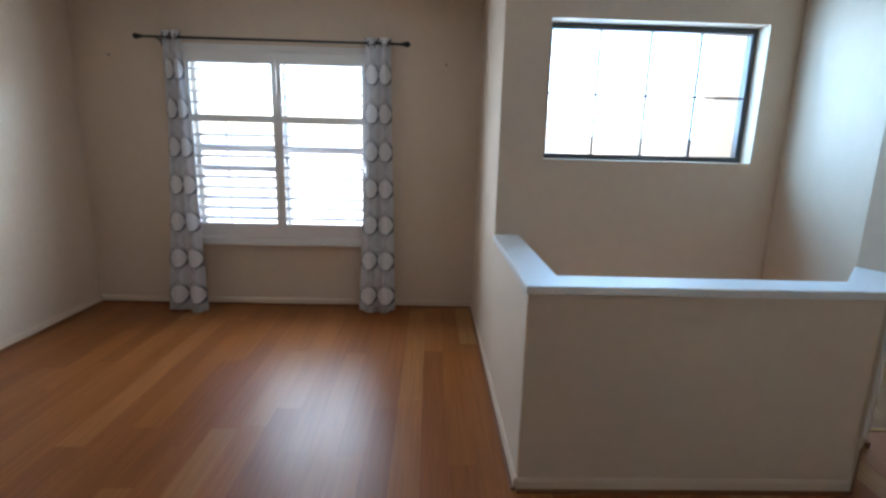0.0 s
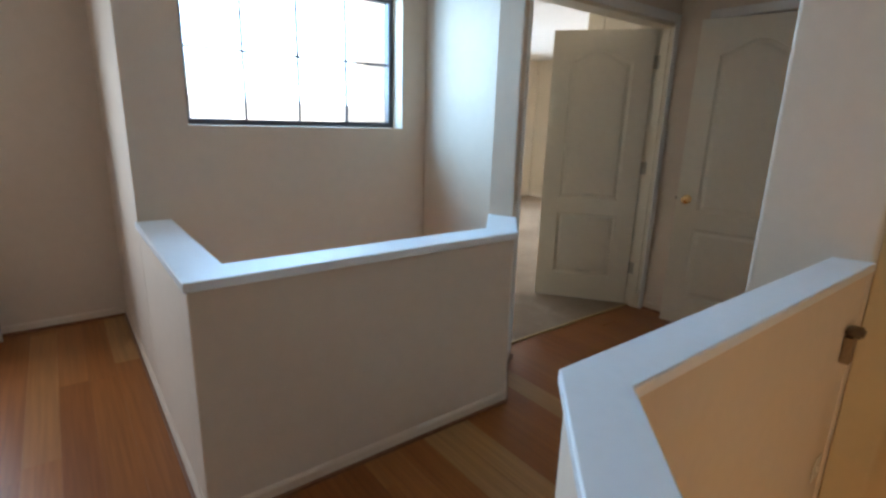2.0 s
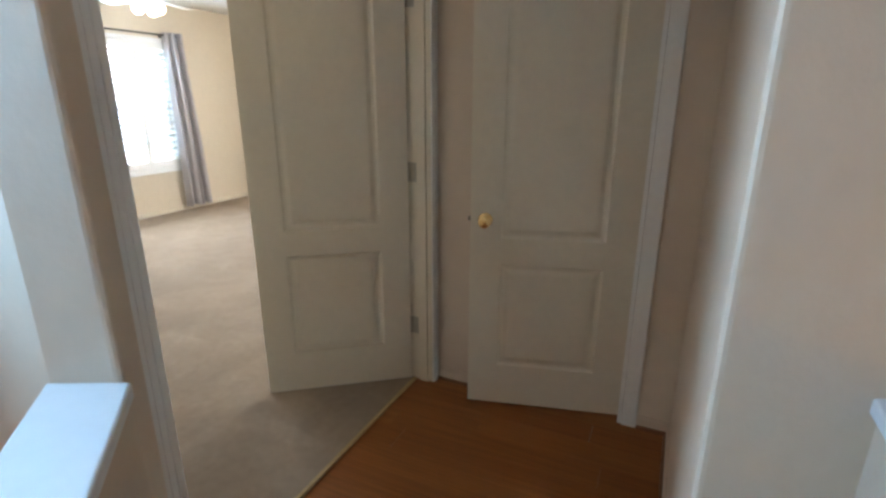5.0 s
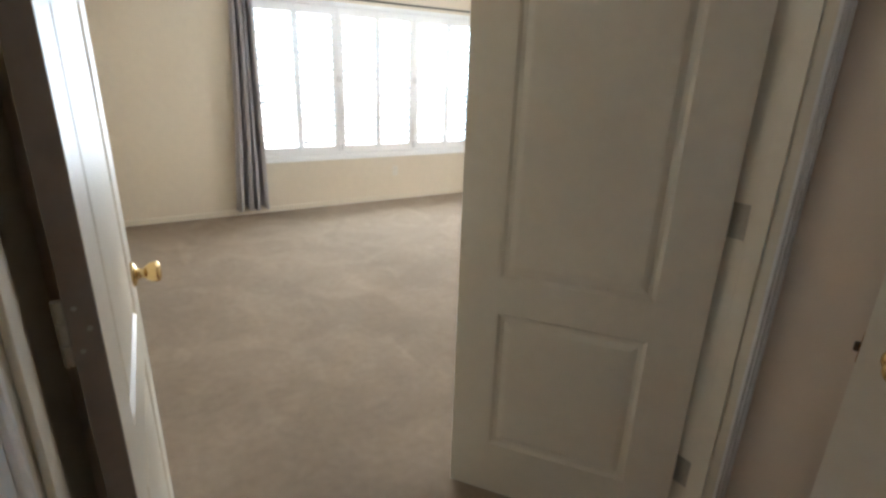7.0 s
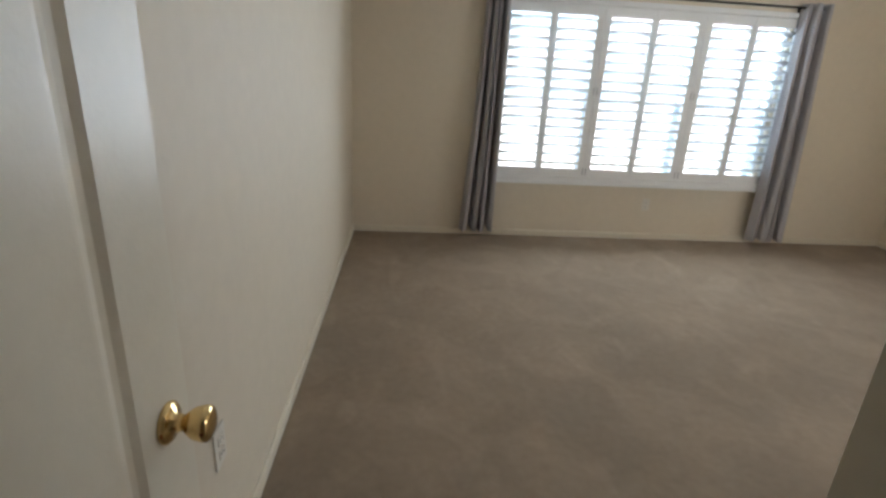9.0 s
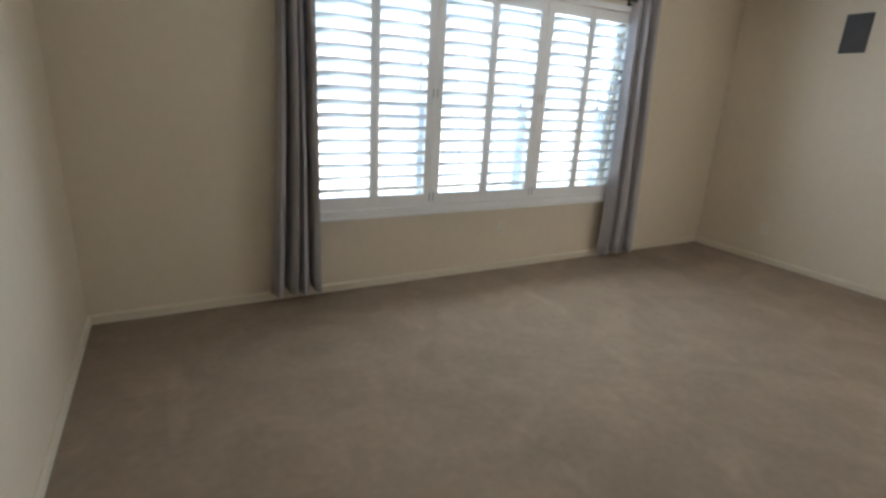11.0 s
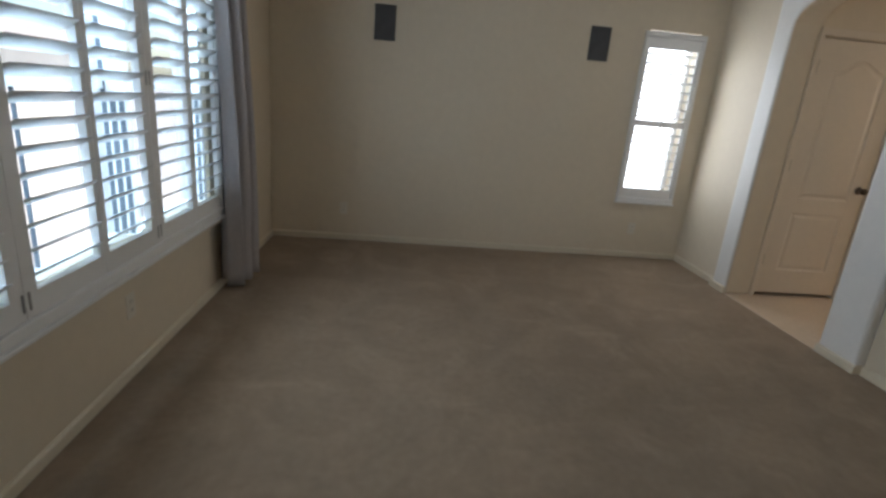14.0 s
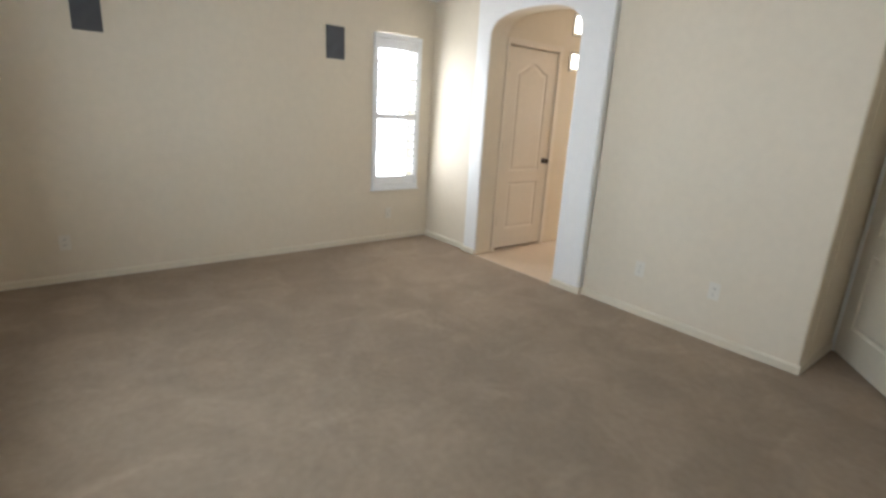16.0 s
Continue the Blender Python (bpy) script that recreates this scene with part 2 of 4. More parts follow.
def circle_cloth_material():
    """White cloth with a staggered print of pale discs, each with a grey shadow crescent, on a grey ground."""
    m = bpy.data.materials.new("circle_print_cloth")
    m.use_nodes = True
    nt = m.node_tree
    b = nt.nodes["Principled BSDF"]
    b.inputs["Roughness"].default_value = 0.85
    uv = nt.nodes.new("ShaderNodeUVMap")
    uv.uv_map = "UVMap"
    sep = nt.nodes.new("ShaderNodeSeparateXYZ")
    L = nt.links.new
    L(uv.outputs["UV"], sep.inputs[0])

    def op(kind, a, c):
        n = nt.nodes.new("ShaderNodeMath")
        n.operation = kind
        for i, v in enumerate((a, c)):
            if isinstance(v, (int, float)):
                n.inputs[i].default_value = v
            elif v is not None:
                L(v, n.inputs[i])
        return n.outputs[0]

    px, py = 0.135, 0.29

    def disc(dx, dz, r):
        cx = op("SUBTRACT", op("FRACT", op("DIVIDE", op("ADD", sep.outputs["X"], dx), px), 0), 0.5)
        cy = op("SUBTRACT", op("FRACT", op("DIVIDE", op("ADD", sep.outputs["Y"], dz), py), 0), 0.5)
        ex, ey = op("MULTIPLY", cx, px), op("MULTIPLY", cy, py * 0.9)
        d = op("SQRT", op("ADD", op("MULTIPLY", ex, ex), op("MULTIPLY", ey, ey)), 0)
        return op("LESS_THAN", d, r)

    white = disc(0, 0, 0.064)
    dark = disc(0.012, 0.004, 0.0675)
    pale = disc(px * 0.5, py * 0.5, 0.064)
    c1 = nt.nodes.new("ShaderNodeMix")
    c1.data_type = "RGBA"
    c1.inputs["A"].default_value, c1.inputs["B"].default_value = (0.52, 0.52, 0.55, 1), (0.68, 0.68, 0.70, 1)
    L(pale, c1.inputs["Factor"])
    c2 = nt.nodes.new("ShaderNodeMix")
    c2.data_type = "RGBA"
    c2.inputs["B"].default_value = (0.13, 0.13, 0.16, 1)
    L(dark, c2.inputs["Factor"])
    L(c1.outputs["Result"], c2.inputs["A"])
    c3 = nt.nodes.new("ShaderNodeMix")
    c3.data_type = "RGBA"
    c3.inputs["B"].default_value = (0.84, 0.84, 0.85, 1)
    L(white, c3.inputs["Factor"])
    L(c2.outputs["Result"], c3.inputs["A"])
    L(c3.outputs["Result"], b.inputs["Base Color"])
    tr = nt.nodes.new("ShaderNodeBsdfTranslucent")
    L(c3.outputs["Result"], tr.inputs["Color"])
    ms = nt.nodes.new("ShaderNodeMixShader")
    ms.inputs[0].default_value = 0.25
    L(b.outputs[0], ms.inputs[1])
    L(tr.outputs[0], ms.inputs[2])
    L(ms.outputs[0], nt.nodes["Material Output"].inputs["Surface"])
    return m


def glass_material():
    m = bpy.data.materials.new("window_glass")
    m.use_nodes = True
    b = m.node_tree.nodes["Principled BSDF"]
    b.inputs["Transmission Weight"].default_value, b.inputs["Roughness"].default_value = 1.0, 0.0
    b.inputs["IOR"].default_value = 1.05
    return m


M_CARPET, M_WOOD, M_CIRCLE, M_GLASS = carpet_material(), wood_material(), circle_cloth_material(), glass_material()

# ---- mesh helpers ----


def part(name, bm, material, parent=None, label="", smooth=False):
    me = bpy.data.meshes.new(name)
    bm.to_mesh(me)
    bm.free()
    if material:
        me.materials.append(material)
    if smooth:
        for p in me.polygons:
            p.use_smooth = True
    ob = new(name, me)
    ob.parent = parent
    return tagged(ob, label)


def thing(name, m, label, category, group=""):
    ob = new(name)
    ob.empty_display_size = 0.1
    ob.matrix_world = m
    return tagged(ob, label, category, group)


def add_box(bm, x0, x1, y0, y1, z0, z1, bevel=0.0):
    r = bmesh.ops.create_cube(bm, size=1.0)
    vs = r["verts"]
    for v in vs:
        v.co = Vector(((x0 + x1) / 2 + v.co.x * (x1 - x0), (y0 + y1) / 2 + v.co.y * (y1 - y0), (z0 + z1) / 2 + v.co.z * (z1 - z0)))
    if bevel:
        es = list({e for v in vs for e in v.link_edges})
        bmesh.ops.bevel(bm, geom=es, offset=bevel, segments=2, profile=0.6, affect="EDGES")
    return bm


def box(x0, x1, y0, y1, z0, z1, bevel=0.0):
    return add_box(bmesh.new(), x0, x1, y0, y1, z0, z1, bevel)


def prism(pts, z0, z1, bevel=0.0):
    """A flat outline in the plan, raised from z0 to z1."""
    bm = bmesh.new()
    lo = [bm.verts.new((x, y, z0)) for x, y in pts]
    hi = [bm.verts.new((x, y, z1)) for x, y in pts]
    n = len(pts)
    bm.faces.new(lo[::-1]), bm.faces.new(hi)
    for i in range(n):
        bm.faces.new((lo[i], lo[(i + 1) % n], hi[(i + 1) % n], hi[i]))
    bmesh.ops.recalc_face_normals(bm, faces=bm.faces[:])
    if bevel:
        bmesh.ops.bevel(bm, geom=bm.edges[:], offset=bevel, segments=3, profile=0.5, affect="EDGES")
    return bm


def rod(bm, p, q, r, seg=12, r2=None):
    p, q = Vector(p), Vector(q)
    d = q - p
    res = bmesh.ops.create_cone(bm, cap_ends=True, segments=seg, radius1=r, radius2=r if r2 is None else r2, depth=d.length)
    turn = d.to_track_quat("Z", "Y").to_matrix().to_4x4()
    bmesh.ops.transform(bm, matrix=Matrix.Translation((p + q) / 2) @ turn, verts=res["verts"])
    return bm


def lathe(profile, seg=24):
    """A turned body about the local y axis from (distance along y, radius) pairs."""
    bm = bmesh.new()
    rings = []
    for y, r in profile:
        rings.append([bm.verts.new((r * math.cos(a), y, r * math.sin(a))) for a in (2 * math.pi * i / seg for i in range(seg))])
    for a, c in zip(rings, rings[1:]):
        for i in range(seg):
            bm.faces.new((a[i], a[(i + 1) % seg], c[(i + 1) % seg], c[i]))
    bm.faces.new(rings[0]), bm.faces.new(rings[-1])
    bmesh.ops.recalc_face_normals(bm, faces=bm.faces[:])
    return bm


def wall_mesh(along, f0, f1, a0, a1, z0, z1, holes=()):
    """A wall between the faces f0 and f1 that runs along 'x' or 'y' from a0 to a1; holes are (a0, a1, z0, z1)."""
    us = sorted({a0, a1, *[h[0] for h in holes], *[h[1] for h in holes]})
    ws = sorted({z0, z1, *[h[2] for h in holes], *[h[3] for h in holes]})
    us, ws = [u for u in us if a0 <= u <= a1], [w for w in ws if z0 <= w <= z1]

    def solid(i, j):
        if not (0 <= i < len(us) - 1 and 0 <= j < len(ws) - 1):
            return False
        u, w = (us[i] + us[i + 1]) / 2, (ws[j] + ws[j + 1]) / 2
        return not any(h[0] < u < h[1] and h[2] < w < h[3] for h in holes)

    bm = bmesh.new()
    cache = {}

    def v(u, f, w):
        k = (u, f, w)
        if k not in cache:
            cache[k] = bm.verts.new((u, f, w) if along == "x" else (f, u, w))
        return cache[k]

    for i in range(len(us) - 1):
        for j in range(len(ws) - 1):
            if not solid(i, j):
                continue
            u0, u1, w0, w1 = us[i], us[i + 1], ws[j], ws[j + 1]
            for f in (f0, f1):
                bm.faces.new((v(u0, f, w0), v(u1, f, w0), v(u1, f, w1), v(u0, f, w1)))
            for (di, dj), (p, q) in {(-1, 0): ((u0, w0), (u0, w1)), (1, 0): ((u1, w0), (u1, w1)), (0, -1): ((u0, w0), (u1, w0)), (0, 1): ((u0, w1), (u1, w1))}.items():
                if not solid(i + di, j + dj):
                    bm.faces.new((v(p[0], f0, p[1]), v(q[0], f0, q[1]), v(q[0], f1, q[1]), v(p[0], f1, p[1])))
    bmesh.ops.recalc_face_normals(bm, faces=bm.faces[:])
    bmesh.ops.dissolve_limit(bm, angle_limit=0.01, verts=bm.verts[:], edges=bm.edges[:])
    return bm


def structure(name, bm, material, label, category="wall", bevel=0.0):
    ob = part(name, bm, material, None)
    tagged(ob, label, category, "", "structure")
    if bevel:
        md = ob.modifiers.new("rounded", "BEVEL")
        md.width, md.segments, md.limit_method = bevel, 3, "ANGLE"
    return ob


def wall(name, along, f0, f1, a0, a1, z0, z1, material, label, holes=(), bevel=0.012):
    return structure(name, wall_mesh(along, f0, f1, a0, a1, z0, z1, holes), material, label, bevel=bevel)


# ---- plan ----
CEIL = 2.47
BX0, BX1, BY0, BY1 = 1.765, 7.012, 1.13, 5.12      # bedroom
LX0, LY1 = -3.12, 2.33                           # loft
DOWN = -2.7

# loft and hall walls
wall("wall_loft_north", "x", LY1, LY1 + 0.16, LX0 - 0.14, 0.13, 0.0, CEIL, M_WALL, "beige painted loft wall with a shuttered window", [(-2.28, -0.84, 0.58, 2.07)])
wall("wall_loft_west", "y", LX0 - 0.14, LX0, -4.2, LY1, 0.0, CEIL, M_WALL, "plain beige painted loft wall")
wall("wall_loft_south", "x", -4.34, -4.2, LX0 - 0.14, 2.55, DOWN, CEIL, M_WALL, "plain beige painted loft wall behind the stairs")
wall("wall_loft_east", "y", 0.016, 0.14, 1.05, LY1, DOWN, CEIL, M_WALL, "beige painted wall between loft and stairwell", bevel=0)
wall("wall_stair_window", "x", 1.05, 1.25, 0.14, 1.81, DOWN, CEIL, M_WALL, "beige stairwell wall with a high gridded window", [(0.27, 1.454, 1.32, 2.06)], bevel=0)
structure("wall_stair_east", prism([(1.62, 1.049), (1.62, 0.41), (1.675, 0.28), (1.755, 0.334), (1.755, 1.049)], DOWN, CEIL), M_WALL, "beige stairwell wall ending in an angled corner", bevel=0.014)
wall("wall_door", "x", 0.387, 0.505, 1.757, 3.50, 0.0, CEIL, M_WALL, "beige wall with the bedroom double door opening", [(1.812, 3.226, -0.1, 2.05)])
wall("wall_hall_east", "y", 3.27, 3.40, -1.13, 0.386, 0.0, CEIL, M_WALL, "beige hall wall with a closet door opening", [(-0.535, 0.165, -0.1, 2.05)])
structure("wall_column", prism([(2.255, -1.132), (3.268, -1.132), (3.268, -0.736), (2.130, -0.736)], DOWN, CEIL), M_WALL, "pale painted wall end beside the hall", bevel=0.018)
structure("wall_stair_band", prism([(2.26, -1.134), (2.55, -1.134), (2.55, -4.2), (2.385, -4.2), (2.385, -1.26)], DOWN, CEIL), M_STAIR, "stairwell wall tinted ochre for its warm light", bevel=0.01)
wall("wall_closet_back", "y", 3.95, 4.05, -0.9, 0.9, 0.0, CEIL, M_WALL, "plain wall at the back of the closet")
wall("wall_closet_south", "x", -0.9, -0.8, 3.40, 3.95, 0.0, CEIL, M_WALL, "plain side wall of the closet")
wall("wall_closet_north", "x", 0.44, 0.5, 3.51, 3.95, 0.0, CEIL, M_WALL, "plain side wall of the closet")

# half-height walls round the stairwells, with white caps
PONY_Z = 0.885


def half_wall(name, pts, cap_pts, label, z0=-0.3):
    w = structure(name, prism(pts, z0, PONY_Z - 0.035), M_WALL, label, "half wall", bevel=0.008)
    cap = part("cap", prism(cap_pts, PONY_Z - 0.034, PONY_Z, 0.006), M_CAP, w, "white painted wooden cap")
    return w


half_wall("wall_half_stair",
          [(0.016, 1.048), (0.016, 0.008), (1.412, 0.008), (1.69, 0.286), (1.62, 0.405), (1.36, 0.135), (0.142, 0.135), (0.142, 1.048)],
          [(0.004, 1.047), (0.004, -0.014), (1.418, -0.014), (1.685, 0.266), (1.614, 0.412), (1.350, 0.137), (0.158, 0.148), (0.158, 1.047)],
          "beige half wall round the stairwell with a white cap")
half_wall("wall_half_hall",
          [(2.26, -1.016), (0.537, -1.016), (0.112, -1.441), (0.112, -4.2), (0.225, -4.2), (0.225, -1.486), (0.590, -1.120), (2.285, -1.120)],
          [(2.23, -1.0), (0.530, -1.0), (0.095, -1.435), (0.095, -4.2), (0.242, -4.2), (0.242, -1.484), (0.595, -1.1365), (2.258, -1.1365)],
          "beige half wall above the lower stairs with a white cap")

# unseen walls under the floor, added to keep daylight out of the stairwell
wall("wall_light_stop_west", "y", -0.12, 0.0, -4.2, 1.05, DOWN, -0.2, M_STAIR, "unseen wall added below the stairs to keep light out", bevel=0)
wall("wall_light_stop_east", "y", 2.30, 2.42, -0.73, 0.44, DOWN, -0.2, M_STAIR, "unseen wall added below the stairs to keep light out", bevel=0)

# bedroom walls
wall("wall_bedroom_north", "x", BY1, BY1 + 0.17, BX0 - 0.17, BX1 + 0.17, 0.0, CEIL, M_BED, "cream bedroom wall with a wide shuttered window", [(3.06, 5.54, 0.60, 2.03)])
wall("wall_bedroom_west", "y", 1.64, BX0, 1.251, BY1, 0.0, CEIL, M_BED, "plain cream bedroom wall")
wall("wall_bedroom_east", "y", BX1, BX1 + 0.17, 0.9, BY1, 0.0, CEIL, M_BED, "cream bedroom wall with a narrow window", [(1.335, 1.812, 0.63, 2.107)])
wall("wall_bedroom_south", "x", BY0 - 0.16, BY0, 3.236, 4.81, 0.0, CEIL, M_BED, "plain cream bedroom wall", bevel=0.018)
wall("wall_bedroom_corner", "x", BY0 - 0.16, BY0, 6.28, BX1, 0.0, CEIL, M_BED, "short cream bedroom wall beside the narrow window")
wall("wall_entry_east", "y", 3.236, 3.40, 0.506, BY0 - 0.16, 0.0, CEIL, M_BED, "cream wall beside the double doors")
structure("wall_entry_liner", box(1.7562, 1.7645, 0.506, 1.2505, 0, CEIL), M_BED, "cream wall beside the double doors")


def arch_wall():
    """Pier wall with a soft-arched opening, a little proud of the walls beside it."""
    x0, x1, o0, o1, spring, top = 4.81, 6.28, 5.095, 6.09, 2.05, 2.27
    pts = [(x0, 0.0), (o0, 0.0), (o0, spring)]
    for i in range(1, 20):
        a = math.pi * (1 - i / 20)
        c = math.cos(a)
        pts.append(((o0 + o1) / 2 + (o1 - o0) / 2 * c, spring + (top - spring) * (1 - abs(c) ** 2.6) ** (1 / 2.6)))
    pts += [(o1, spring), (o1, 0.0), (x1, 0.0), (x1, CEIL), (x0, CEIL)]
    bm = bmesh.new()
    fr = [bm.verts.new((x, BY0 + 0.05, z)) for x, z in pts]
    bk = [bm.verts.new((x, BY0 - 0.17, z)) for x, z in pts]
    n = len(pts)
    bm.faces.new(fr), bm.faces.new(bk[::-1])
    for i in range(n):
        f = bm.faces.new((fr[i], fr[(i + 1) % n], bk[(i + 1) % n], bk[i]))
        f.material_index = 1 if 1 <= i < n - 4 else 0
    bmesh.ops.recalc_face_normals(bm, faces=bm.faces[:])
    ob = structure("wall_arch", bm, M_ARCH, "whitish pier wall with a soft-arched bathroom opening", bevel=0.02)
    ob.data.materials.append(M_BED)
    return ob


arch_wall()
# bathroom lobby
wall("wall_lobby_east", "y", 6.10, 6.22, -2.4, BY0 - 0.171, 0.0, CEIL, M_BED, "warm lit lobby wall with a door", [(0.19, 0.91, -0.1, 2.04)])
wall("wall_lobby_west", "y", 4.95, 5.07, -2.4, BY0 - 0.171, 0.0, CEIL, M_BED, "cream lobby wall")
wall("wall_lobby_south", "x", -2.52, -2.4, 4.95, 6.22, 0.0, CEIL, M_BED, "bathroom wall with a window", [(5.2, 6.0, 1.2, 2.1)])
wall("wall_lobby_closet", "y", 6.90, 7.0, -0.2, 0.97, 0.0, CEIL, M_BED, "plain wall behind the lobby door")
# unseen wall, added so that no daylight shows round the lobby door
wall("wall_closet_light_stop", "x", -0.32, -0.2, 6.22, 7.0, 0.0, CEIL, M_BED, "unseen end wall keeping light out behind the lobby door")

# ceilings
structure("ceiling_loft", box(-3.3, 3.45, -4.4, 1.15, CEIL + 0.002, CEIL + 0.1), M_CEIL, "white textured ceiling over loft and hall", "ceiling")
structure("ceiling_alcove", box(-3.3, 0.15, 1.152, 2.5, CEIL + 0.002, CEIL + 0.1), M_CEIL, "white textured ceiling over the loft window", "ceiling")
structure("ceiling_bedroom", box(1.64, 7.2, 1.16, 5.3, CEIL + 0.004, CEIL + 0.1), M_CEIL, "white textured bedroom ceiling", "ceiling")
structure("ceiling_bath", box(3.45, 7.2, -2.6, 1.155, CEIL + 0.004, CEIL + 0.1), M_CEIL, "white bathroom ceiling", "ceiling")

# floors
structure("floor_carpet", prism([(1.62, 0.478), (3.45, 0.478), (3.45, BY0 + 0.02), (BX1 + 0.01, BY0 + 0.02), (BX1 + 0.01, BY1 + 0.01), (1.62, BY1 + 0.01)], -0.03, 0.006), M_CARPET, "worn beige cut-pile carpet with tread marks", "carpet")
structure("floor_subfloor", prism([(LX0, LY1), (0.0, LY1), (0, 0), (1.42, 0), (1.62, 0.2), (1.62, 0.476), (3.95, 0.476), (3.95, -1), (0.52, -1), (0.1, -1.42), (0.1, -4.2), (LX0, -4.2)], -0.2, -0.012), M_DIRT, "dark subfloor beneath the boards", "floor")
structure("floor_tile", box(4.9, 7.1, -2.4, BY0 + 0.03, -0.03, 0.004), M_TILE, "pale tiled lobby floor", "floor")
structure("floor_lower", box(-0.1, 2.6, -4.2, 1.3, DOWN - 0.1, DOWN), M_TILE, "floor at the foot of the stairs", "floor")
structure("ground", box(-400, 400, -400, 400, -3.3, -3.0), M_GROUND, "pale gravel yard outside", "ground")

# ---- doors ----


def door_slab(w, h, t, hand):
    """A two-panel moulded door, the upper panel with an arched head; hinge edge at x = 0, faces at y = -t/2 and t/2."""
    bm = bmesh.new()

    def outline(k, d):
        x0, x1 = 0.132 + d, w - 0.132 - d
        if k == 0:
            return [(x0, 0.20 + d), (x1, 0.20 + d), (x1, 0.69 - d), (x0, 0.69 - d)]
        pts = [(x0, 0.808 + d), (x1, 0.808 + d)]
        for i in range(13):
            u = 1 - i / 12
            arc = 0.5 - 0.5 * math.cos(2 * math.pi * u)
            pts.append((x0 + (x1 - x0) * u, h - 0.215 - d + 0.085 * arc))
        return pts

    for side in (-1, 1):
        def vert(x, z, depth):
            return bm.verts.new((x, side * (t / 2 - depth), z))
        rim = [vert(x, z, 0) for x, z in ((0, 0), (w, 0), (w, h), (0, h))]
        edges = [bm.edges.new((rim[i], rim[(i + 1) % 4])) for i in range(4)]
        for k in (0, 1):
            loops = [[vert(x, z, dep) for x, z in outline(k, d)] for d, dep in ((0, 0), (0.010, 0.007), (0.022, 0.008), (0.040, 0.002), (0.046, 0.0015))]
            n = len(loops[0])
            edges += [bm.edges.new((loops[0][i], loops[0][(i + 1) % n])) for i in range(n)]
            for a, c in zip(loops, loops[1:]):
                for i in range(n):
                    bm.faces.new((a[i], a[(i + 1) % n], c[(i + 1) % n], c[i]))
            bm.faces.new(loops[-1])
        bmesh.ops.triangle_fill(bm, edges=edges, use_beauty=True)
        if side == -1:
            first = rim
        else:
            for i in range(4):
                bm.faces.new((first[i], first[(i + 1) % 4], rim[(i + 1) % 4], rim[i]))
    bmesh.ops.recalc_face_normals(bm, faces=bm.faces[:])
    if hand < 0:
        bmesh.ops.scale(bm, vec=(-1, 1, 1), verts=bm.verts[:])
        bmesh.ops.reverse_faces(bm, faces=bm.faces[:])
    return bm


KNOB = [(0.0, 0.031), (0.004, 0.032), (0.009, 0.026), (0.012, 0.014), (0.026, 0.012), (0.030, 0.017), (0.040, 0.024), (0.054, 0.027), (0.060, 0.026), (0.064, 0.018), (0.066, 0.004)]


def door(name, m, w, h, hand, material, knob_material, label, category="door", hinge_side=1, latch=True, t=0.035, edge=None, knob_z=0.888):
    d = thing(name, m, label, category)
    slab = part("slab", door_slab(w, h, t, hand), material, d)
    if edge:
        part("door_edge", box(-0.0014, 0.0003, -t / 2 + 0.001, t / 2 - 0.001, 0.002, h - 0.002), edge, d, "brownish door edge")
    kx = hand * (w - 0.065)
    for s in (-1, 1) if knob_material else ():
        bm = lathe(KNOB)
        bmesh.ops.transform(bm, matrix=Matrix.Translation((kx, s * t / 2, knob_z)) @ Matrix.Diagonal((1, s, 1, 1)), verts=bm.verts[:])
        bmesh.ops.recalc_face_normals(bm, faces=bm.faces[:])
        part("knob", bm, knob_material, d, "turned metal knob on a round rose", smooth=True)
    if latch:
        part("latch_plate", box(hand * w - 0.0015, hand * w + 0.0015, -0.012, 0.012, knob_z - 0.03, knob_z + 0.03), knob_material, d)
        part("latch_bolt", box(min(hand * w, hand * (w + 0.011)), max(hand * w, hand * (w + 0.011)), -0.007, 0.007, knob_z - 0.009, knob_z + 0.009, 0.003), M_BRONZE, d)
    for z in (0.29, 1.06, 1.80):
        bm = bmesh.new()
        yk = hinge_side * (t / 2 + 0.004)
        for i in range(3):
            rod(bm, (-hand * 0.006, yk, z - 0.044 + i * 0.030), (-hand * 0.006, yk, z - 0.016 + i * 0.030), 0.0065, 10)
        hg = part("hinge", bm, M_NICKEL, d, "dull metal butt hinge")
        part("hinge_leaf", box(min(0, hand * 0.001) - 0.002, max(0, hand * 0.001) + 0.001, -t / 2 + 0.002, t / 2 - 0.002, z - 0.045, z + 0.045), edge or M_NICKEL, hg)
        for dz in (-0.03, 0.0, 0.03):
            part("screw", rod(bmesh.new(), (-hand * 0.0034, 0.006 * (1 if dz else -1), z + dz), (-hand * 0.0012, 0.006 * (1 if dz else -1), z + dz), 0.0034, 8), M_NICKEL, hg)
    return d


# the double doors swing into the bedroom
RIGHT = math.degrees(math.atan2(1.05 - 0.49, 2.766 - 3.19))
door("double_door", pose(3.204, 0.5006, 0.014, 0, 0, RIGHT), 0.70, 2.02, 1, M_DOOR, None, "cream moulded two-panel door standing half open", hinge_side=-1, latch=False)
door("double_door", pose(1.870, 0.556, 0.014, 0, 0, 88.4), 0.735, 2.02, 1, M_DOOR, M_BRASS, "cream moulded two-panel door opened against the wall", hinge_side=1, edge=M_EDGE)
CLOSET = math.degrees(math.atan2(0.158 + 0.522, 3.142 - 3.318))
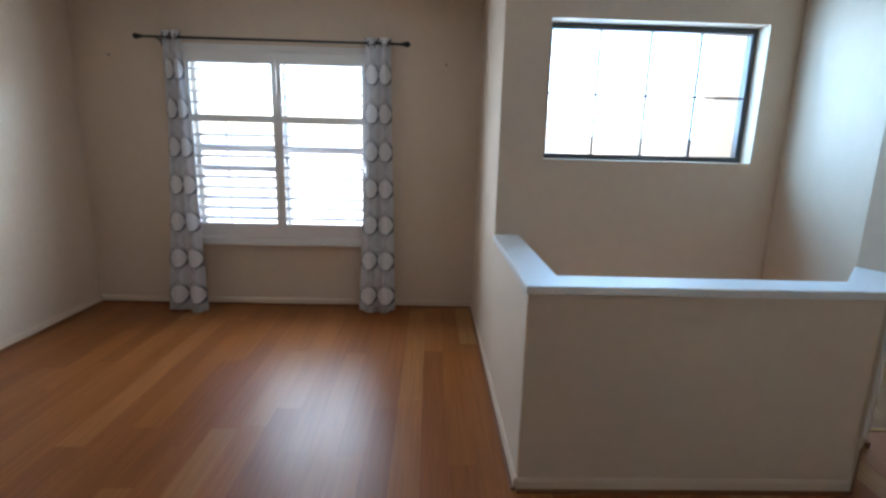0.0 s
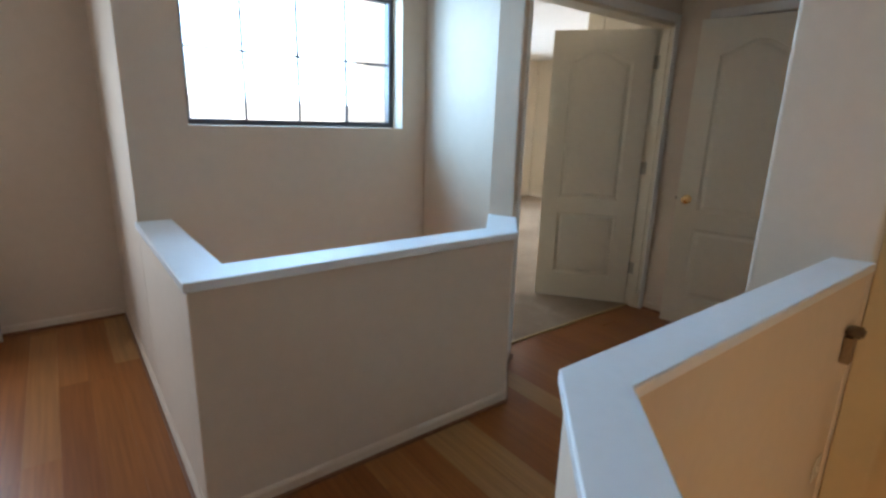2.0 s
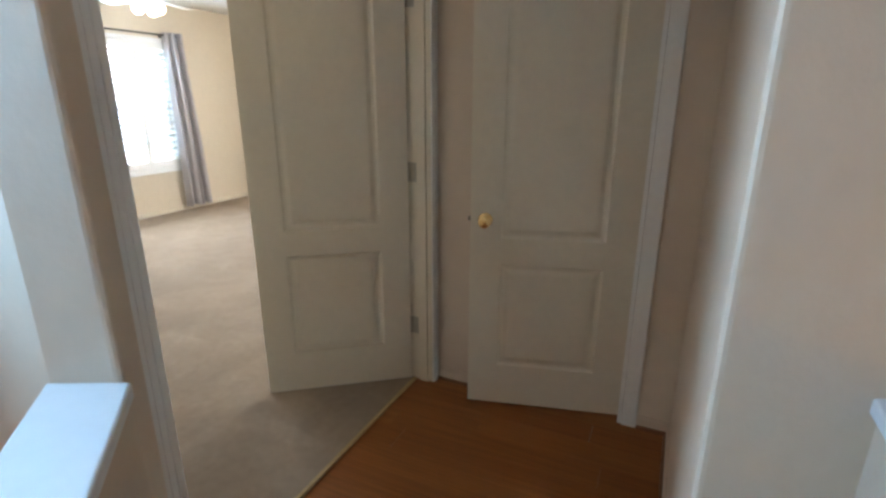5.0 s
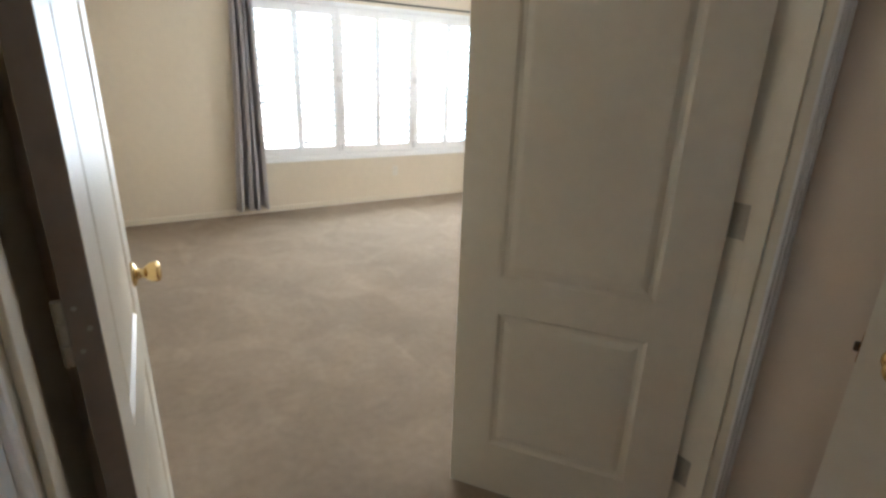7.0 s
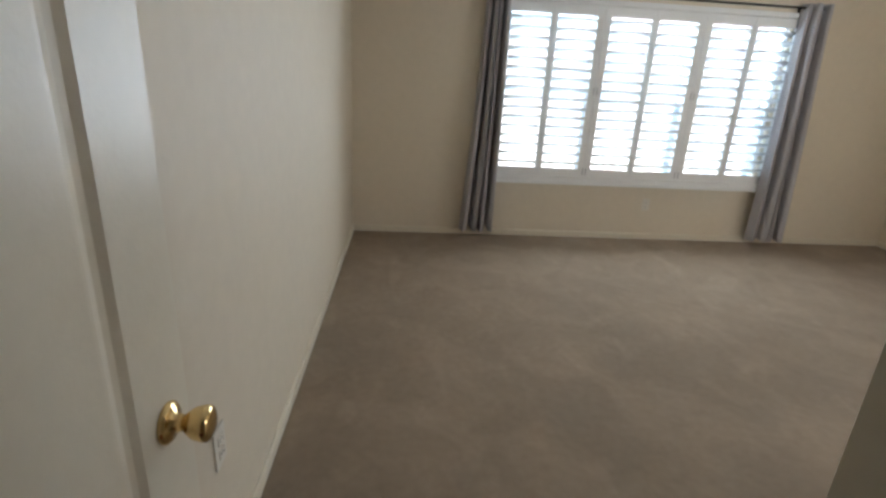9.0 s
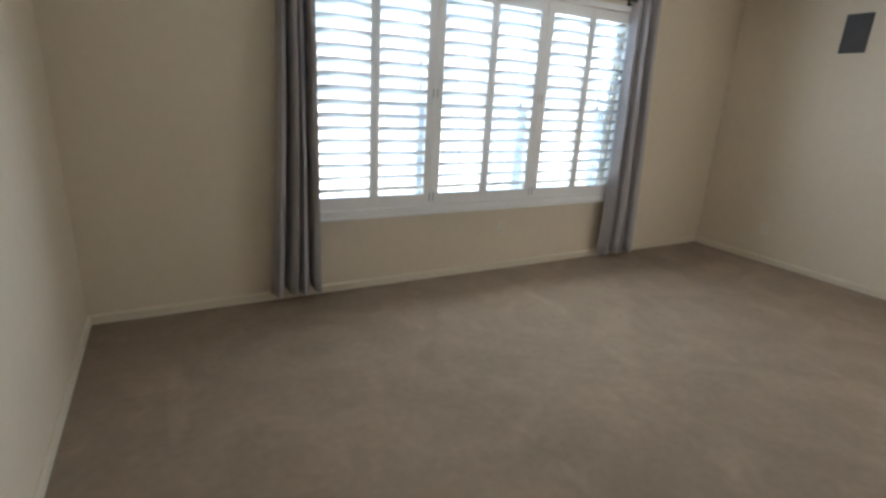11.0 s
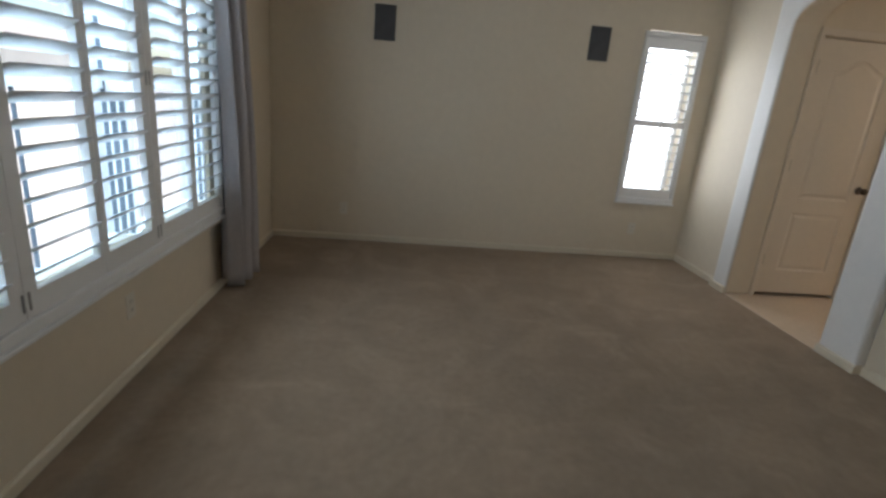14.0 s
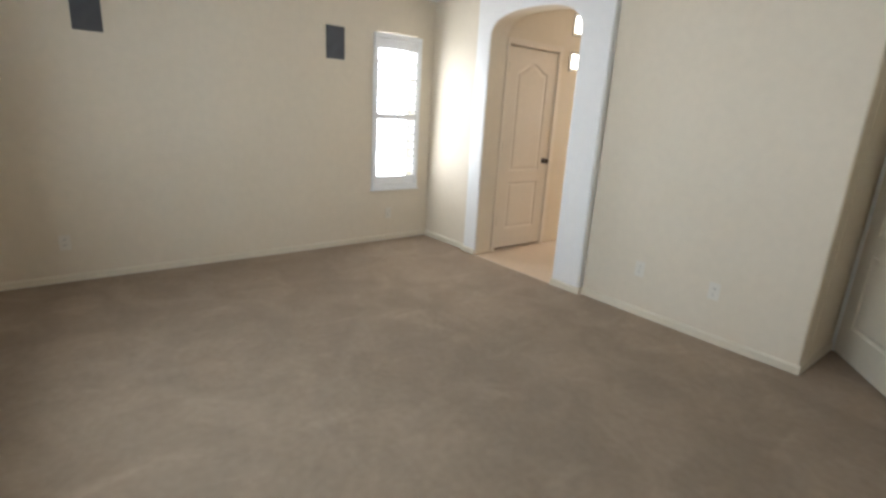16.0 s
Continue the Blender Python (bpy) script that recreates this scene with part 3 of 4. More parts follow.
door("closet_door", pose(3.318, -0.522, 0.016, 0, 0, CLOSET), 0.70, 2.025, 1, M_DOOR, M_BRASS, "cream moulded two-panel closet door standing ajar", hinge_side=1)
door("bathroom_door", pose(6.121, 0.901, 0.034, 0, 0, -90), 0.703, 1.996, 1, M_BATHDOOR, M_BRONZE, "cream moulded two-panel door with a bronze knob", hinge_side=-1, knob_z=0.905)


def door_frame(name, label, legs, head, jambs, casing, lining):
    f = new(name)
    tagged(f, label, "door frame", "", "structure")
    for b in legs:
        part("casing_leg", box(*b, 0.005), casing, f)
        x0, x1, y0, y1, z0, z1 = b
        if x1 - x0 > y1 - y0:
            part("casing_bead", box(x0 + 0.012, x0 + 0.02, y0 - 0.004, y1 - 0.001, z0, z1), casing, f)
            part("casing_bead", box((x0 + x1) / 2 - 0.005, (x0 + x1) / 2 + 0.003, y0 - 0.003, y1 - 0.001, z0, z1), casing, f)
            part("casing_bead", box(x1 - 0.021, x1 - 0.011, y0 - 0.004, y1 - 0.001, z0, z1), casing, f)
    for b in head:
        part("casing_head", box(*b, 0.005), casing, f)
    for b in jambs:
        part("jamb", box(*b, 0.002), lining, f)
    return f


bedroom_frame = door_frame("door_1", "white painted frame of the bedroom double doors",
           [(3.213, 3.269, 0.372, 0.3865, 0, 2.115), (1.757, 1.824, 0.372, 0.3865, 0, 2.115), (3.205, 3.234, 0.506, 0.520, 0, 2.115)],
           [(1.757, 3.269, 0.371, 0.3868, 2.058, 2.118), (1.83, 3.234, 0.506, 0.520, 2.058, 2.118)],
           [(3.213, 3.227, 0.378, 0.505, 0, 2.05), (1.811, 1.824, 0.378, 0.505, 0, 2.05), (1.8245, 3.2125, 0.378, 0.505, 2.034, 2.051), (3.204, 3.2125, 0.405, 0.448, 0, 2.033), (1.8245, 1.833, 0.405, 0.448, 0, 2.033)], M_TRIM, M_DOOR)
for z in (0.304, 1.074, 1.814):
    part("hinge_leaf", box(3.2115, 3.2135, 0.458, 0.503, z - 0.045, z + 0.045), M_NICKEL, bedroom_frame, "dull metal hinge leaf")
door_frame("door_2", "cream painted frame of the closet door",
           [(3.252, 3.2695, -0.60, -0.538, 0, 2.115)],
           [(3.252, 3.2695, -0.60, 0.17, 2.055, 2.115)],
           [(3.262, 3.405, -0.537, -0.520, 0, 2.05), (3.272, 3.405, 0.148, 0.166, 0, 2.05), (3.262, 3.405, -0.519, 0.147, 2.034, 2.051)], M_TRIM, M_TRIM)
door_frame("door_3", "cream painted frame of the bathroom door",
           [(6.088, 6.0995, 0.912, 0.95, 0, 2.044), (6.088, 6.0995, 0.13, 0.188, 0, 2.044)],
           [(6.088, 6.0995, 0.13, 0.95, 2.045, 2.10)],
           [(6.10, 6.22, 0.905, 0.912, 0, 2.04), (6.10, 6.22, 0.188, 0.194, 0, 2.04)], M_BATHDOOR, M_BATHDOOR)

# ---- windows and shutters ----


def blade_mesh(length, depth=0.089, thick=0.011):
    bm = bmesh.new()
    n = 12
    rings = []
    for x in (0, length):
        rings.append([bm.verts.new((x, depth / 2 * math.cos(2 * math.pi * i / n), thick / 2 * math.sin(2 * math.pi * i / n))) for i in range(n)])
    for i in range(n):
        bm.faces.new((rings[0][i], rings[0][(i + 1) % n], rings[1][(i + 1) % n], rings[1][i]))
    bm.faces.new(rings[0]), bm.faces.new(rings[1][::-1])
    bmesh.ops.recalc_face_normals(bm, faces=bm.faces[:])
    me = bpy.data.meshes.new("louver")
    bm.to_mesh(me)
    bm.free()
    me.materials.append(M_SHUT)
    for p in me.polygons:
        p.use_smooth = len(p.vertices) == 4
    return me


def shutters(m, x0, x1, z0, z1, spans, o0, o1, tilt, label, mid=None, rods=False):
    """Plantation shutters in the wall's own axes: x along the wall, y into the room, z up. Spans are the louvred openings."""
    s = thing("plantation_shutter", m, label, "shutter")
    part("frame_rail", box(x0, x1, -0.02, 0.030, z0, z0 + 0.045, 0.006), M_SHUT, s)
    part("frame_rail", box(x0, x1, -0.02, 0.030, z1 - 0.045, z1, 0.006), M_SHUT, s)
    part("frame_stile", box(x0, x0 + 0.035, -0.02, 0.029, z0 + 0.046, z1 - 0.046, 0.005), M_SHUT, s)
    part("frame_stile", box(x1 - 0.035, x1, -0.02, 0.029, z0 + 0.046, z1 - 0.046, 0.005), M_SHUT, s)
    part("sill_lip", box(x0 - 0.012, x1 + 0.012, 0.001, 0.042, z0 - 0.018, z0 - 0.001, 0.005), M_SHUT, s)
    for k, (a, c) in enumerate(spans):
        lo = x0 + 0.037 if k == 0 else (spans[k - 1][1] + a) / 2 + 0.0015
        hi = x1 - 0.037 if k == len(spans) - 1 else (c + spans[k + 1][0]) / 2 - 0.0015
        cuts, z = [], o0
        for w in mid or ():
            cuts.append((a, c, z, w - 0.028))
            z = w + 0.028
        bm = wall_mesh("x", -0.016, 0.014, lo, hi, z0 + 0.047, z1 - 0.047, [*cuts, (a, c, z, o1)])
        panel = part("panel", bm, M_SHUT, s)
        me = blade_mesh(c - a - 0.004)
        pitch = 0.0765
        n = int((o1 - o0 - 0.03) / pitch)
        for i in range(n):
            z = o0 + 0.045 + i * (o1 - o0 - 0.09) / (n - 1)
            if any(abs(z - w) < 0.045 for w in mid or ()):
                continue
            b = new("louver", me)
            b.parent = panel
            b.matrix_basis = pose(a + 0.002, -0.002, z, (tilt[k] if isinstance(tilt, tuple) else tilt) + random.uniform(-1.2, 1.2), 0, 0)
        if rods:
            part("tilt_rod", box((a + c) / 2 - 0.006, (a + c) / 2 + 0.006, 0.040, 0.050, o0 + 0.05, o1 - 0.05, 0.002), M_SHUT, panel)
        elif k % 2 == 1 and k < len(spans) - 1:
            for z in (z0 + 0.075, z1 - 0.75):
                for dx in (-0.016, 0.013):
                    part("hinge", box(hi + dx - 0.0035, hi + dx + 0.0035, 0.0145, 0.019, z, z + 0.06, 0.001), M_HINGEW, panel)
    return s


def window(name, m, x0, x1, z0, z1, rails, posts, label, material, depth=0.05, bar=0.035, muntin=0.014):
    """A sash window: frame, bars and one pane, in the wall's own axes."""
    w = new(name)
    w.matrix_world = m
    tagged(w, label, "window", "", "structure")
    part("window_frame", box(x0, x1, -depth, 0, z0, z0 + bar, 0.003), material, w)
    part("window_frame", box(x0, x1, -depth, 0, z1 - bar, z1, 0.003), material, w)
    part("window_frame", box(x0, x0 + bar, -depth, -0.001, z0 + bar, z1 - bar, 0.003), material, w)
    part("window_frame", box(x1 - bar, x1, -depth, -0.001, z0 + bar, z1 - bar, 0.003), material, w)
    for z in rails:
        part("glazing_bar", box(x0 + bar, x1 - bar, -depth * 0.7, -0.008, z - muntin / 2, z + muntin / 2, 0.002), material, w)
    for x in posts:
        part("glazing_bar", box(x - muntin / 2, x + muntin / 2, -depth * 0.68, -0.010, z0 + bar, z1 - bar, 0.002), material, w)
    g = part("pane", box(x0 + bar * 0.5, x1 - bar * 0.5, -depth * 0.56, -depth * 0.5, z0 + bar * 0.5, z1 - bar * 0.5), M_GLASS, w)
    g.visible_shadow = False
    return w



def wall_axes(o, along, into):
    """Axes of a wall: x along it, y into the room."""
    a, i = Vector(along), Vector(into)
    u = Vector((0, 0, 1))
    return Matrix(((a.x, i.x, u.x, o[0]), (a.y, i.y, u.y, o[1]), (a.z, i.z, u.z, o[2]), (0, 0, 0, 1)))


# seen from inside, x runs to the left so that the axes stay right-handed
AX_LOFT = wall_axes((0, LY1, 0), (-1, 0, 0), (0, -1, 0))
AX_STAIR = wall_axes((0, 1.05, 0), (-1, 0, 0), (0, -1, 0))
AX_BED = wall_axes((0, BY1, 0), (-1, 0, 0), (0, -1, 0))
AX_NARROW = wall_axes((BX1, 0, 0), (0, 1, 0), (-1, 0, 0))
AX_BATH = wall_axes((0, -2.4, 0), (1, 0, 0), (0, 1, 0))


def forward(ax, d):
    return ax @ Matrix.Translation((0, d, 0))


def back(ax, d):
    return ax @ Matrix.Translation((0, -d, 0))


shutters(AX_LOFT, 0.86, 2.30, 0.54, 2.085, [(0.915, 1.54), (1.615, 2.245)], 0.70, 1.95, (-6, -12), "white two-panel plantation shutters with open louvers", mid=[1.535])
loft_sash = window("window_1", back(AX_LOFT, 0.10), 0.84, 2.28, 0.58, 2.07, [1.30], [1.56], "white sliding window behind the loft shutters", M_SHUT, muntin=0.05)
part("screen_rail", box(1.60, 2.24, -0.03, -0.006, 1.115, 1.155, 0.003), M_SHUT, loft_sash)
part("screen_bar", box(2.03, 2.042, -0.028, -0.01, 0.62, 1.52, 0.002), M_SHUT, loft_sash)
window("window_2", back(AX_STAIR, 0.10), -1.452, -0.272, 1.322, 2.058, [1.685], [-1.147, -0.862, -0.573], "high stairwell window with a dark bronze grid", M_FRAME, bar=0.030, muntin=0.011)
BED_SPANS = [(-5.55, -5.205), (-5.145, -4.80), (-4.678, -4.33), (-4.27, -3.918), (-3.80, -3.465), (-3.405, -3.072)]
shutters(forward(AX_BED, 0.04), -5.595, -3.02, 0.54, 2.065, BED_SPANS, 0.667, 1.94, 28, "wide white plantation shutters with six louvred panels")
bed_sash = window("window_3", back(AX_BED, 0.10), -5.54, -3.06, 0.60, 2.03, [1.305], [-4.725, -3.865], "white sash windows behind the bedroom shutters", M_SHUT, muntin=0.04)
for x in (-3.834, -4.694, -5.5):
    jamb = part("side_jamb", box(x - 0.035, x, -0.065, 0.082, 0.632, 2.0, 0.002), M_SHUT, bed_sash)
    # dark raised strips stand in for the shaded grooves of the jamb
    for y0, y1, top in ((-0.022, -0.002, 1.98), (0.012, 0.036, 1.27), (0.050, 0.072, 1.27)):
        part("track", box(x - 0.001, x + 0.003, y0, y1, 0.64, top), M_TRACK, jamb, "dark strip for a shaded jamb groove")
part("sash_lip", box(-5.50, -3.10, -0.034, -0.004, 1.325, 1.342, 0.002), M_TRACK, bed_sash, "dark sash lip")
part("screen_bar", box(-4.183, -4.177, -0.03, -0.012, 0.64, 1.285, 0.002), M_TRACK, bed_sash)
shutters(AX_NARROW, 1.29, 1.857, 0.57, 2.097, [(1.342, 1.804)], 0.702, 1.958, 8, "narrow white plantation shutter with open louvers", mid=[1.31], rods=True)
window("window_4", back(AX_NARROW, 0.10), 1.335, 1.812, 0.63, 2.142, [1.33], [], "narrow white window behind its shutter", M_SHUT)
window("window_5", back(AX_BATH, 0.06), 5.2, 6.0, 1.2, 2.1, [1.65], [], "small white bathroom window", M_SHUT)

# ---- curtains ----


def curtain(name, m, top, bottom, z0, z1, folds, depth, material, label, seed, cloth, rings=0, pleated=False, sway=0.0):
    """A hanging cloth in the wall's axes; top and bottom are its (x0, x1) there. The print runs with the cloth, not the fold."""
    rnd = random.Random(seed)
    nu, nv = folds * 12, 26
    ph = [rnd.uniform(-0.6, 0.6) for _ in range(folds + 1)]
    bm = bmesh.new()
    uvl = bm.loops.layers.uv.new("UVMap")
    grid, uv = [], {}
    for j in range(nv + 1):
        v = j / nv
        row = []
        e = v ** 1.4
        x0, x1 = top[0] + (bottom[0] - top[0]) * e, top[1] + (bottom[1] - top[1]) * e
        for i in range(nu + 1):
            u = i / nu
            k = u * folds
            s = ph[int(min(k, folds - 1))]
            wave = 0.9 - 1.9 * abs(math.cos(math.pi * k + 0.25 * s * v)) ** 5 if pleated else -math.cos(2 * math.pi * k + 0.3 * s * v)
            x = x0 + (x1 - x0) * (u + 0.018 * math.sin(4 * math.pi * k + s) + 0.012 * math.sin(7 * u + 3 * v + seed))
            y = depth * (0.75 + 0.35 * v) * (0.55 * wave + 0.25 * math.sin(2 * math.pi * k * 0.5 + s + 1.3 * v)) + 0.01 * math.sin(5 * v + seed) + sway * v * v
            z = z1 + (z0 - z1) * v + (0.012 * math.sin(3.1 * k + seed) if j == nv else 0)
            vt = bm.verts.new((x, y, z))
            uv[vt] = (u * cloth, z)
            row.append(vt)
        grid.append(row)
    for a, c in zip(grid, grid[1:]):
        for i in range(nu):
            f = bm.faces.new((a[i], a[i + 1], c[i + 1], c[i]))
            f.smooth = True
            for lp in f.loops:
                lp[uvl].uv = uv[lp.vert]
    c = part(name, bm, material, None)
    c.matrix_world = m
    md = c.modifiers.new("thick", "SOLIDIFY")
    md.thickness = 0.003
    tagged(c, label, "curtain")
    for k in range(rings):
        bm = bmesh.new()
        n = 16
        x = top[0] + (top[1] - top[0]) * (k + 0.5) / rings
        loops = []
        for i in range(n):
            a = 2 * math.pi * i / n
            loops.append([bm.verts.new((x + 0.004 * math.sin(b), (0.023 + 0.005 * math.cos(b)) * math.cos(a), z1 - 0.045 + (0.023 + 0.005 * math.cos(b)) * math.sin(a))) for b in (2 * math.pi * q / 6 for q in range(6))])
        for i in range(n):
            for q in range(6):
                bm.faces.new((loops[i][q], loops[(i + 1) % n][q], loops[(i + 1) % n][(q + 1) % 6], loops[i][(q + 1) % 6]))
        part("grommet", bm, M_BRONZE, c, "dark metal curtain ring", smooth=True)
    return c


curtain("curtain", forward(AX_LOFT, 0.085), (2.265, 2.40), (2.14, 2.45), 0.010, 2.16, 2, 0.034, M_CIRCLE, "white curtain printed with grey and white circles", 3, 0.27, 3, sway=0.13)
curtain("curtain", forward(AX_LOFT, 0.085), (0.68, 0.875), (0.64, 0.93), 0.010, 2.15, 2, 0.034, M_CIRCLE, "white curtain printed with grey and white circles", 8, 0.27, 4, sway=0.09)
curtain("curtain", forward(AX_BED, 0.10), (-3.05, -2.86), (-3.06, -2.75), 0.08, 2.13, 4, 0.13, M_GREY, "plain grey floor-length curtain hanging in folds", 5, 0.8, pleated=True)
curtain("curtain", forward(AX_BED, 0.13), (-5.74, -5.53), (-5.85, -5.53), 0.07, 2.13, 4, 0.12, M_GREY, "plain grey floor-length curtain hanging in folds", 11, 0.8, pleated=True)


def curtain_rod(m, x0, x1, z, label):
    r = thing("curtain_rod", m @ Matrix.Translation((0, 0, z)), label, "curtain rod")
    part("pole", rod(bmesh.new(), (x0, 0, 0), (x1, 0, 0), 0.0095), M_BLACK, r, smooth=True)
    for x, s in ((x0, -1), (x1, 1)):
        bm = lathe([(0, 0.012), (0.006, 0.016), (0.012, 0.012), (0.03, 0.020), (0.045, 0.022), (0.06, 0.014), (0.066, 0.004)], 14)
        bmesh.ops.transform(bm, matrix=Matrix.Translation((x, 0, 0)) @ Matrix.Rotation(-s * math.pi / 2, 4, "Z"), verts=bm.verts[:])
        part("finial", bm, M_BLACK, r, smooth=True)
        xb = x - s * 0.11
        bm = rod(bmesh.new(), (xb, -0.084, -0.02), (xb, 0, -0.012), 0.006)
        add_box(bm, xb - 0.012, xb + 0.012, -0.0845, -0.079, -0.05, 0.02)
        part("bracket", bm, M_BLACK, r)
    return r


curtain_rod(forward(AX_LOFT, 0.085), 0.60, 2.54, 2.112, "black metal curtain rod with round finials")
curtain_rod(forward(AX_BED, 0.10), -5.66, -2.92, 2.10, "black metal curtain rod over the shutters")

# ---- wall fittings ----


def speaker(y):
    s = thing("wall_speaker", pose(BX1, y, 1.95), "grey rectangular speaker grille set in the cream wall", "speaker", "wall speakers")
    part("bezel", box(-0.012, 0.0, -0.09, 0.09, -0.142, 0.142, 0.003), M_SPK, s)
    bm = bmesh.new()
    add_box(bm, -0.0155, -0.0125, -0.081, 0.081, -0.133, 0.133)
    part("grille", bm, M_SPK, s)
    return s


speaker(4.152)
speaker(2.262)


def outlet(m, label, switch=False):
    o = thing("wall_switch" if switch else "wall_outlet", m, label, "switch" if switch else "outlet", "" if switch else "wall outlets")
    part("plate", box(-0.036, 0.036, 0.0005, 0.006, -0.058, 0.058, 0.0025), M_PLATE, o)
    if switch:
        part("toggle", box(-0.005, 0.005, 0.006, 0.016, -0.012, 0.012, 0.002), M_PLATE, o)
    else:
        for z in (-0.021, 0.021):
            face = part("socket", box(-0.017, 0.017, 0.006, 0.008, z - 0.014, z + 0.014, 0.003), M_PLATE, o)
            for x in (-0.006, 0.006):
                part("slot", box(x - 0.0012, x + 0.0012, 0.0078, 0.0084, z - 0.005, z + 0.006), M_SLOT, face)
    return o


outlet(wall_axes((4.53, BY1, 0.345), (-1, 0, 0), (0, -1, 0)), "small cream outlet plate under the wide window")
outlet(wall_axes((BX1, 1.64, 0.30), (0, 1, 0), (-1, 0, 0)), "small cream outlet plate under the narrow window")
outlet(wall_axes((BX1, 4.46, 0.31), (0, 1, 0), (-1, 0, 0)), "small cream outlet plate low on the cream wall")
outlet(wall_axes((3.79, BY0, 0.355), (1, 0, 0), (0, 1, 0)), "small cream outlet plate low on the cream wall")
outlet(wall_axes((4.33, BY0, 0.355), (1, 0, 0), (0, 1, 0)), "small cream outlet plate low on the cream wall")
outlet(wall_axes((BX0, 1.72, 0.44), (0, -1, 0), (1, 0, 0)), "small cream outlet plate beside the open door")
outlet(wall_axes((2.16, -1.1205, -0.01), (-1, 0, 0), (0, -1, 0)), "white switch plate on the ochre stair wall", True)


def rail_stub():
    """A short handrail end on the inner face of the half wall: a tan block under a dark rounded top."""
    r = thing("handrail_end", wall_axes((2.135, -1.1205, 0.50), (-1, 0, 0), (0, -1, 0)), "short brown handrail end with a dark rounded top", "handrail")
    part("block", box(-0.028, 0.028, 0.0005, 0.034, -0.005, 0.105, 0.006), mat("tan_wood", (0.30, 0.19, 0.10), 0.5, var=0.15, scale=20), r)
    bm = rod(bmesh.new(), (0.0, 0.0005, 0.128), (0.0, 0.055, 0.128), 0.033, 20)
    bmesh.ops.scale(bm, vec=(1.0, 1.0, 0.72), verts=bm.verts[:], space=Matrix.Translation((0, 0, -0.128)))
    bmesh.ops.bevel(bm, geom=[e for e in bm.edges if e.is_manifold and e.calc_face_angle() > 1.2], offset=0.008, segments=2, affect="EDGES")
    part("top", bm, mat("dark_brown_wood", (0.12, 0.07, 0.035), 0.4, var=0.2, scale=20), r, "dark rounded wooden top", smooth=True)
    return r


rail_stub()
chime = thing("door_chime", pose(3.269, -0.668, 1.775), "cream boxed door chime high on the hall wall", "door chime")
part("case", box(-0.055, 0.0, -0.062, 0.062, 0.012, 0.24, 0.006), M_PLATE, chime)
# dark strip below the case stands for its shaded underside
part("shade_strip", box(-0.060, 0.0, -0.066, 0.066, 0.0, 0.0115, 0.003), M_SHOE, chime, "dark strip for the shaded underside")
for x in (-2.844, -0.257):
    bm = rod(bmesh.new(), (x, LY1 + 0.001, 1.985), (x, LY1 - 0.012, 1.985), 0.0065, 10)
    tagged(part("wall_screw", bm, M_BLACK), "dark screw in the beige loft wall", "screw", "wall screws")

# ---- ceiling fan with lit globes ----


def ceiling_fan(x, y):
    f = thing("ceiling_fan", pose(x, y, CEIL), "ceiling fan with white blades and lit globes", "ceiling fan")
    bm = rod(bmesh.new(), (0, 0, -0.03), (0, 0, 0), 0.06, 20)
    rod(bm, (0, 0, -0.14), (0, 0, -0.03), 0.012)
    part("mount", bm, M_TRIM, f, smooth=False)
    part("motor", rod(bmesh.new(), (0, 0, -0.24), (0, 0, -0.14), 0.10, 24, 0.085), M_TRIM, f)
    for k in range(5):
        bm = box(0.16, 0.60, -0.06, 0.06, -0.006, 0.0, 0.003)
        add_box(bm, 0.08, 0.17, -0.015, 0.015, -0.008, -0.002)
        bmesh.ops.transform(bm, matrix=Matrix.Translation((0, 0, -0.19)) @ Matrix.Rotation(math.radians(72 * k + 20), 4, "Z") @ Matrix.Rotation(0.2, 4, "X"), verts=bm.verts[:])
        part("blade", bm, M_TRIM, f)
    glow = bpy.data.materials.new("lit_globe")
    glow.use_nodes = True
    b = glow.node_tree.nodes["Principled BSDF"]
    b.inputs["Emission Color"].default_value, b.inputs["Emission Strength"].default_value = (1.0, 0.78, 0.5, 1), 1.2
    for k in range(3):
        a = math.radians(120 * k + 40)
        bm = bmesh.new()
        bmesh.ops.create_uvsphere(bm, u_segments=20, v_segments=12, radius=0.055)
        bmesh.ops.translate(bm, vec=(0.10 * math.cos(a), 0.10 * math.sin(a), -0.285), verts=bm.verts[:])
        part("globe", bm, glow, f, "frosted lit globe", smooth=True)
        part("arm", rod(bmesh.new(), (0.04 * math.cos(a), 0.04 * math.sin(a), -0.24), (0.10 * math.cos(a), 0.10 * math.sin(a), -0.265), 0.012), M_TRIM, f)
    return f


ceiling_fan(4.64, 3.98)



def bright_pane(y, z, h):
    """A metal-framed glow panel on the lobby wall, standing in for a window pane."""
    f = thing("glow_panel", wall_axes((6.10, y, z), (0, 1, 0), (-1, 0, 0)), "glowing panel in a thin grey frame standing in for a bright window pane", "wall light", "bathroom wall lights")
    part("back_plate", box(-0.085, 0.085, 0.0005, 0.012, -h / 2 - 0.03, h / 2 + 0.03, 0.003), M_NICKEL, f)
    part("pane_face", box(-0.06, 0.06, 0.0122, 0.030, -h / 2, h / 2, 0.006), M_GLOW, f, "glowing frosted glass")
    return f


bright_pane(-0.065, 1.975, 0.14)
bright_pane(-0.065, 2.335, 0.16)

# ---- baseboards, shoe moulding, thresholds ----


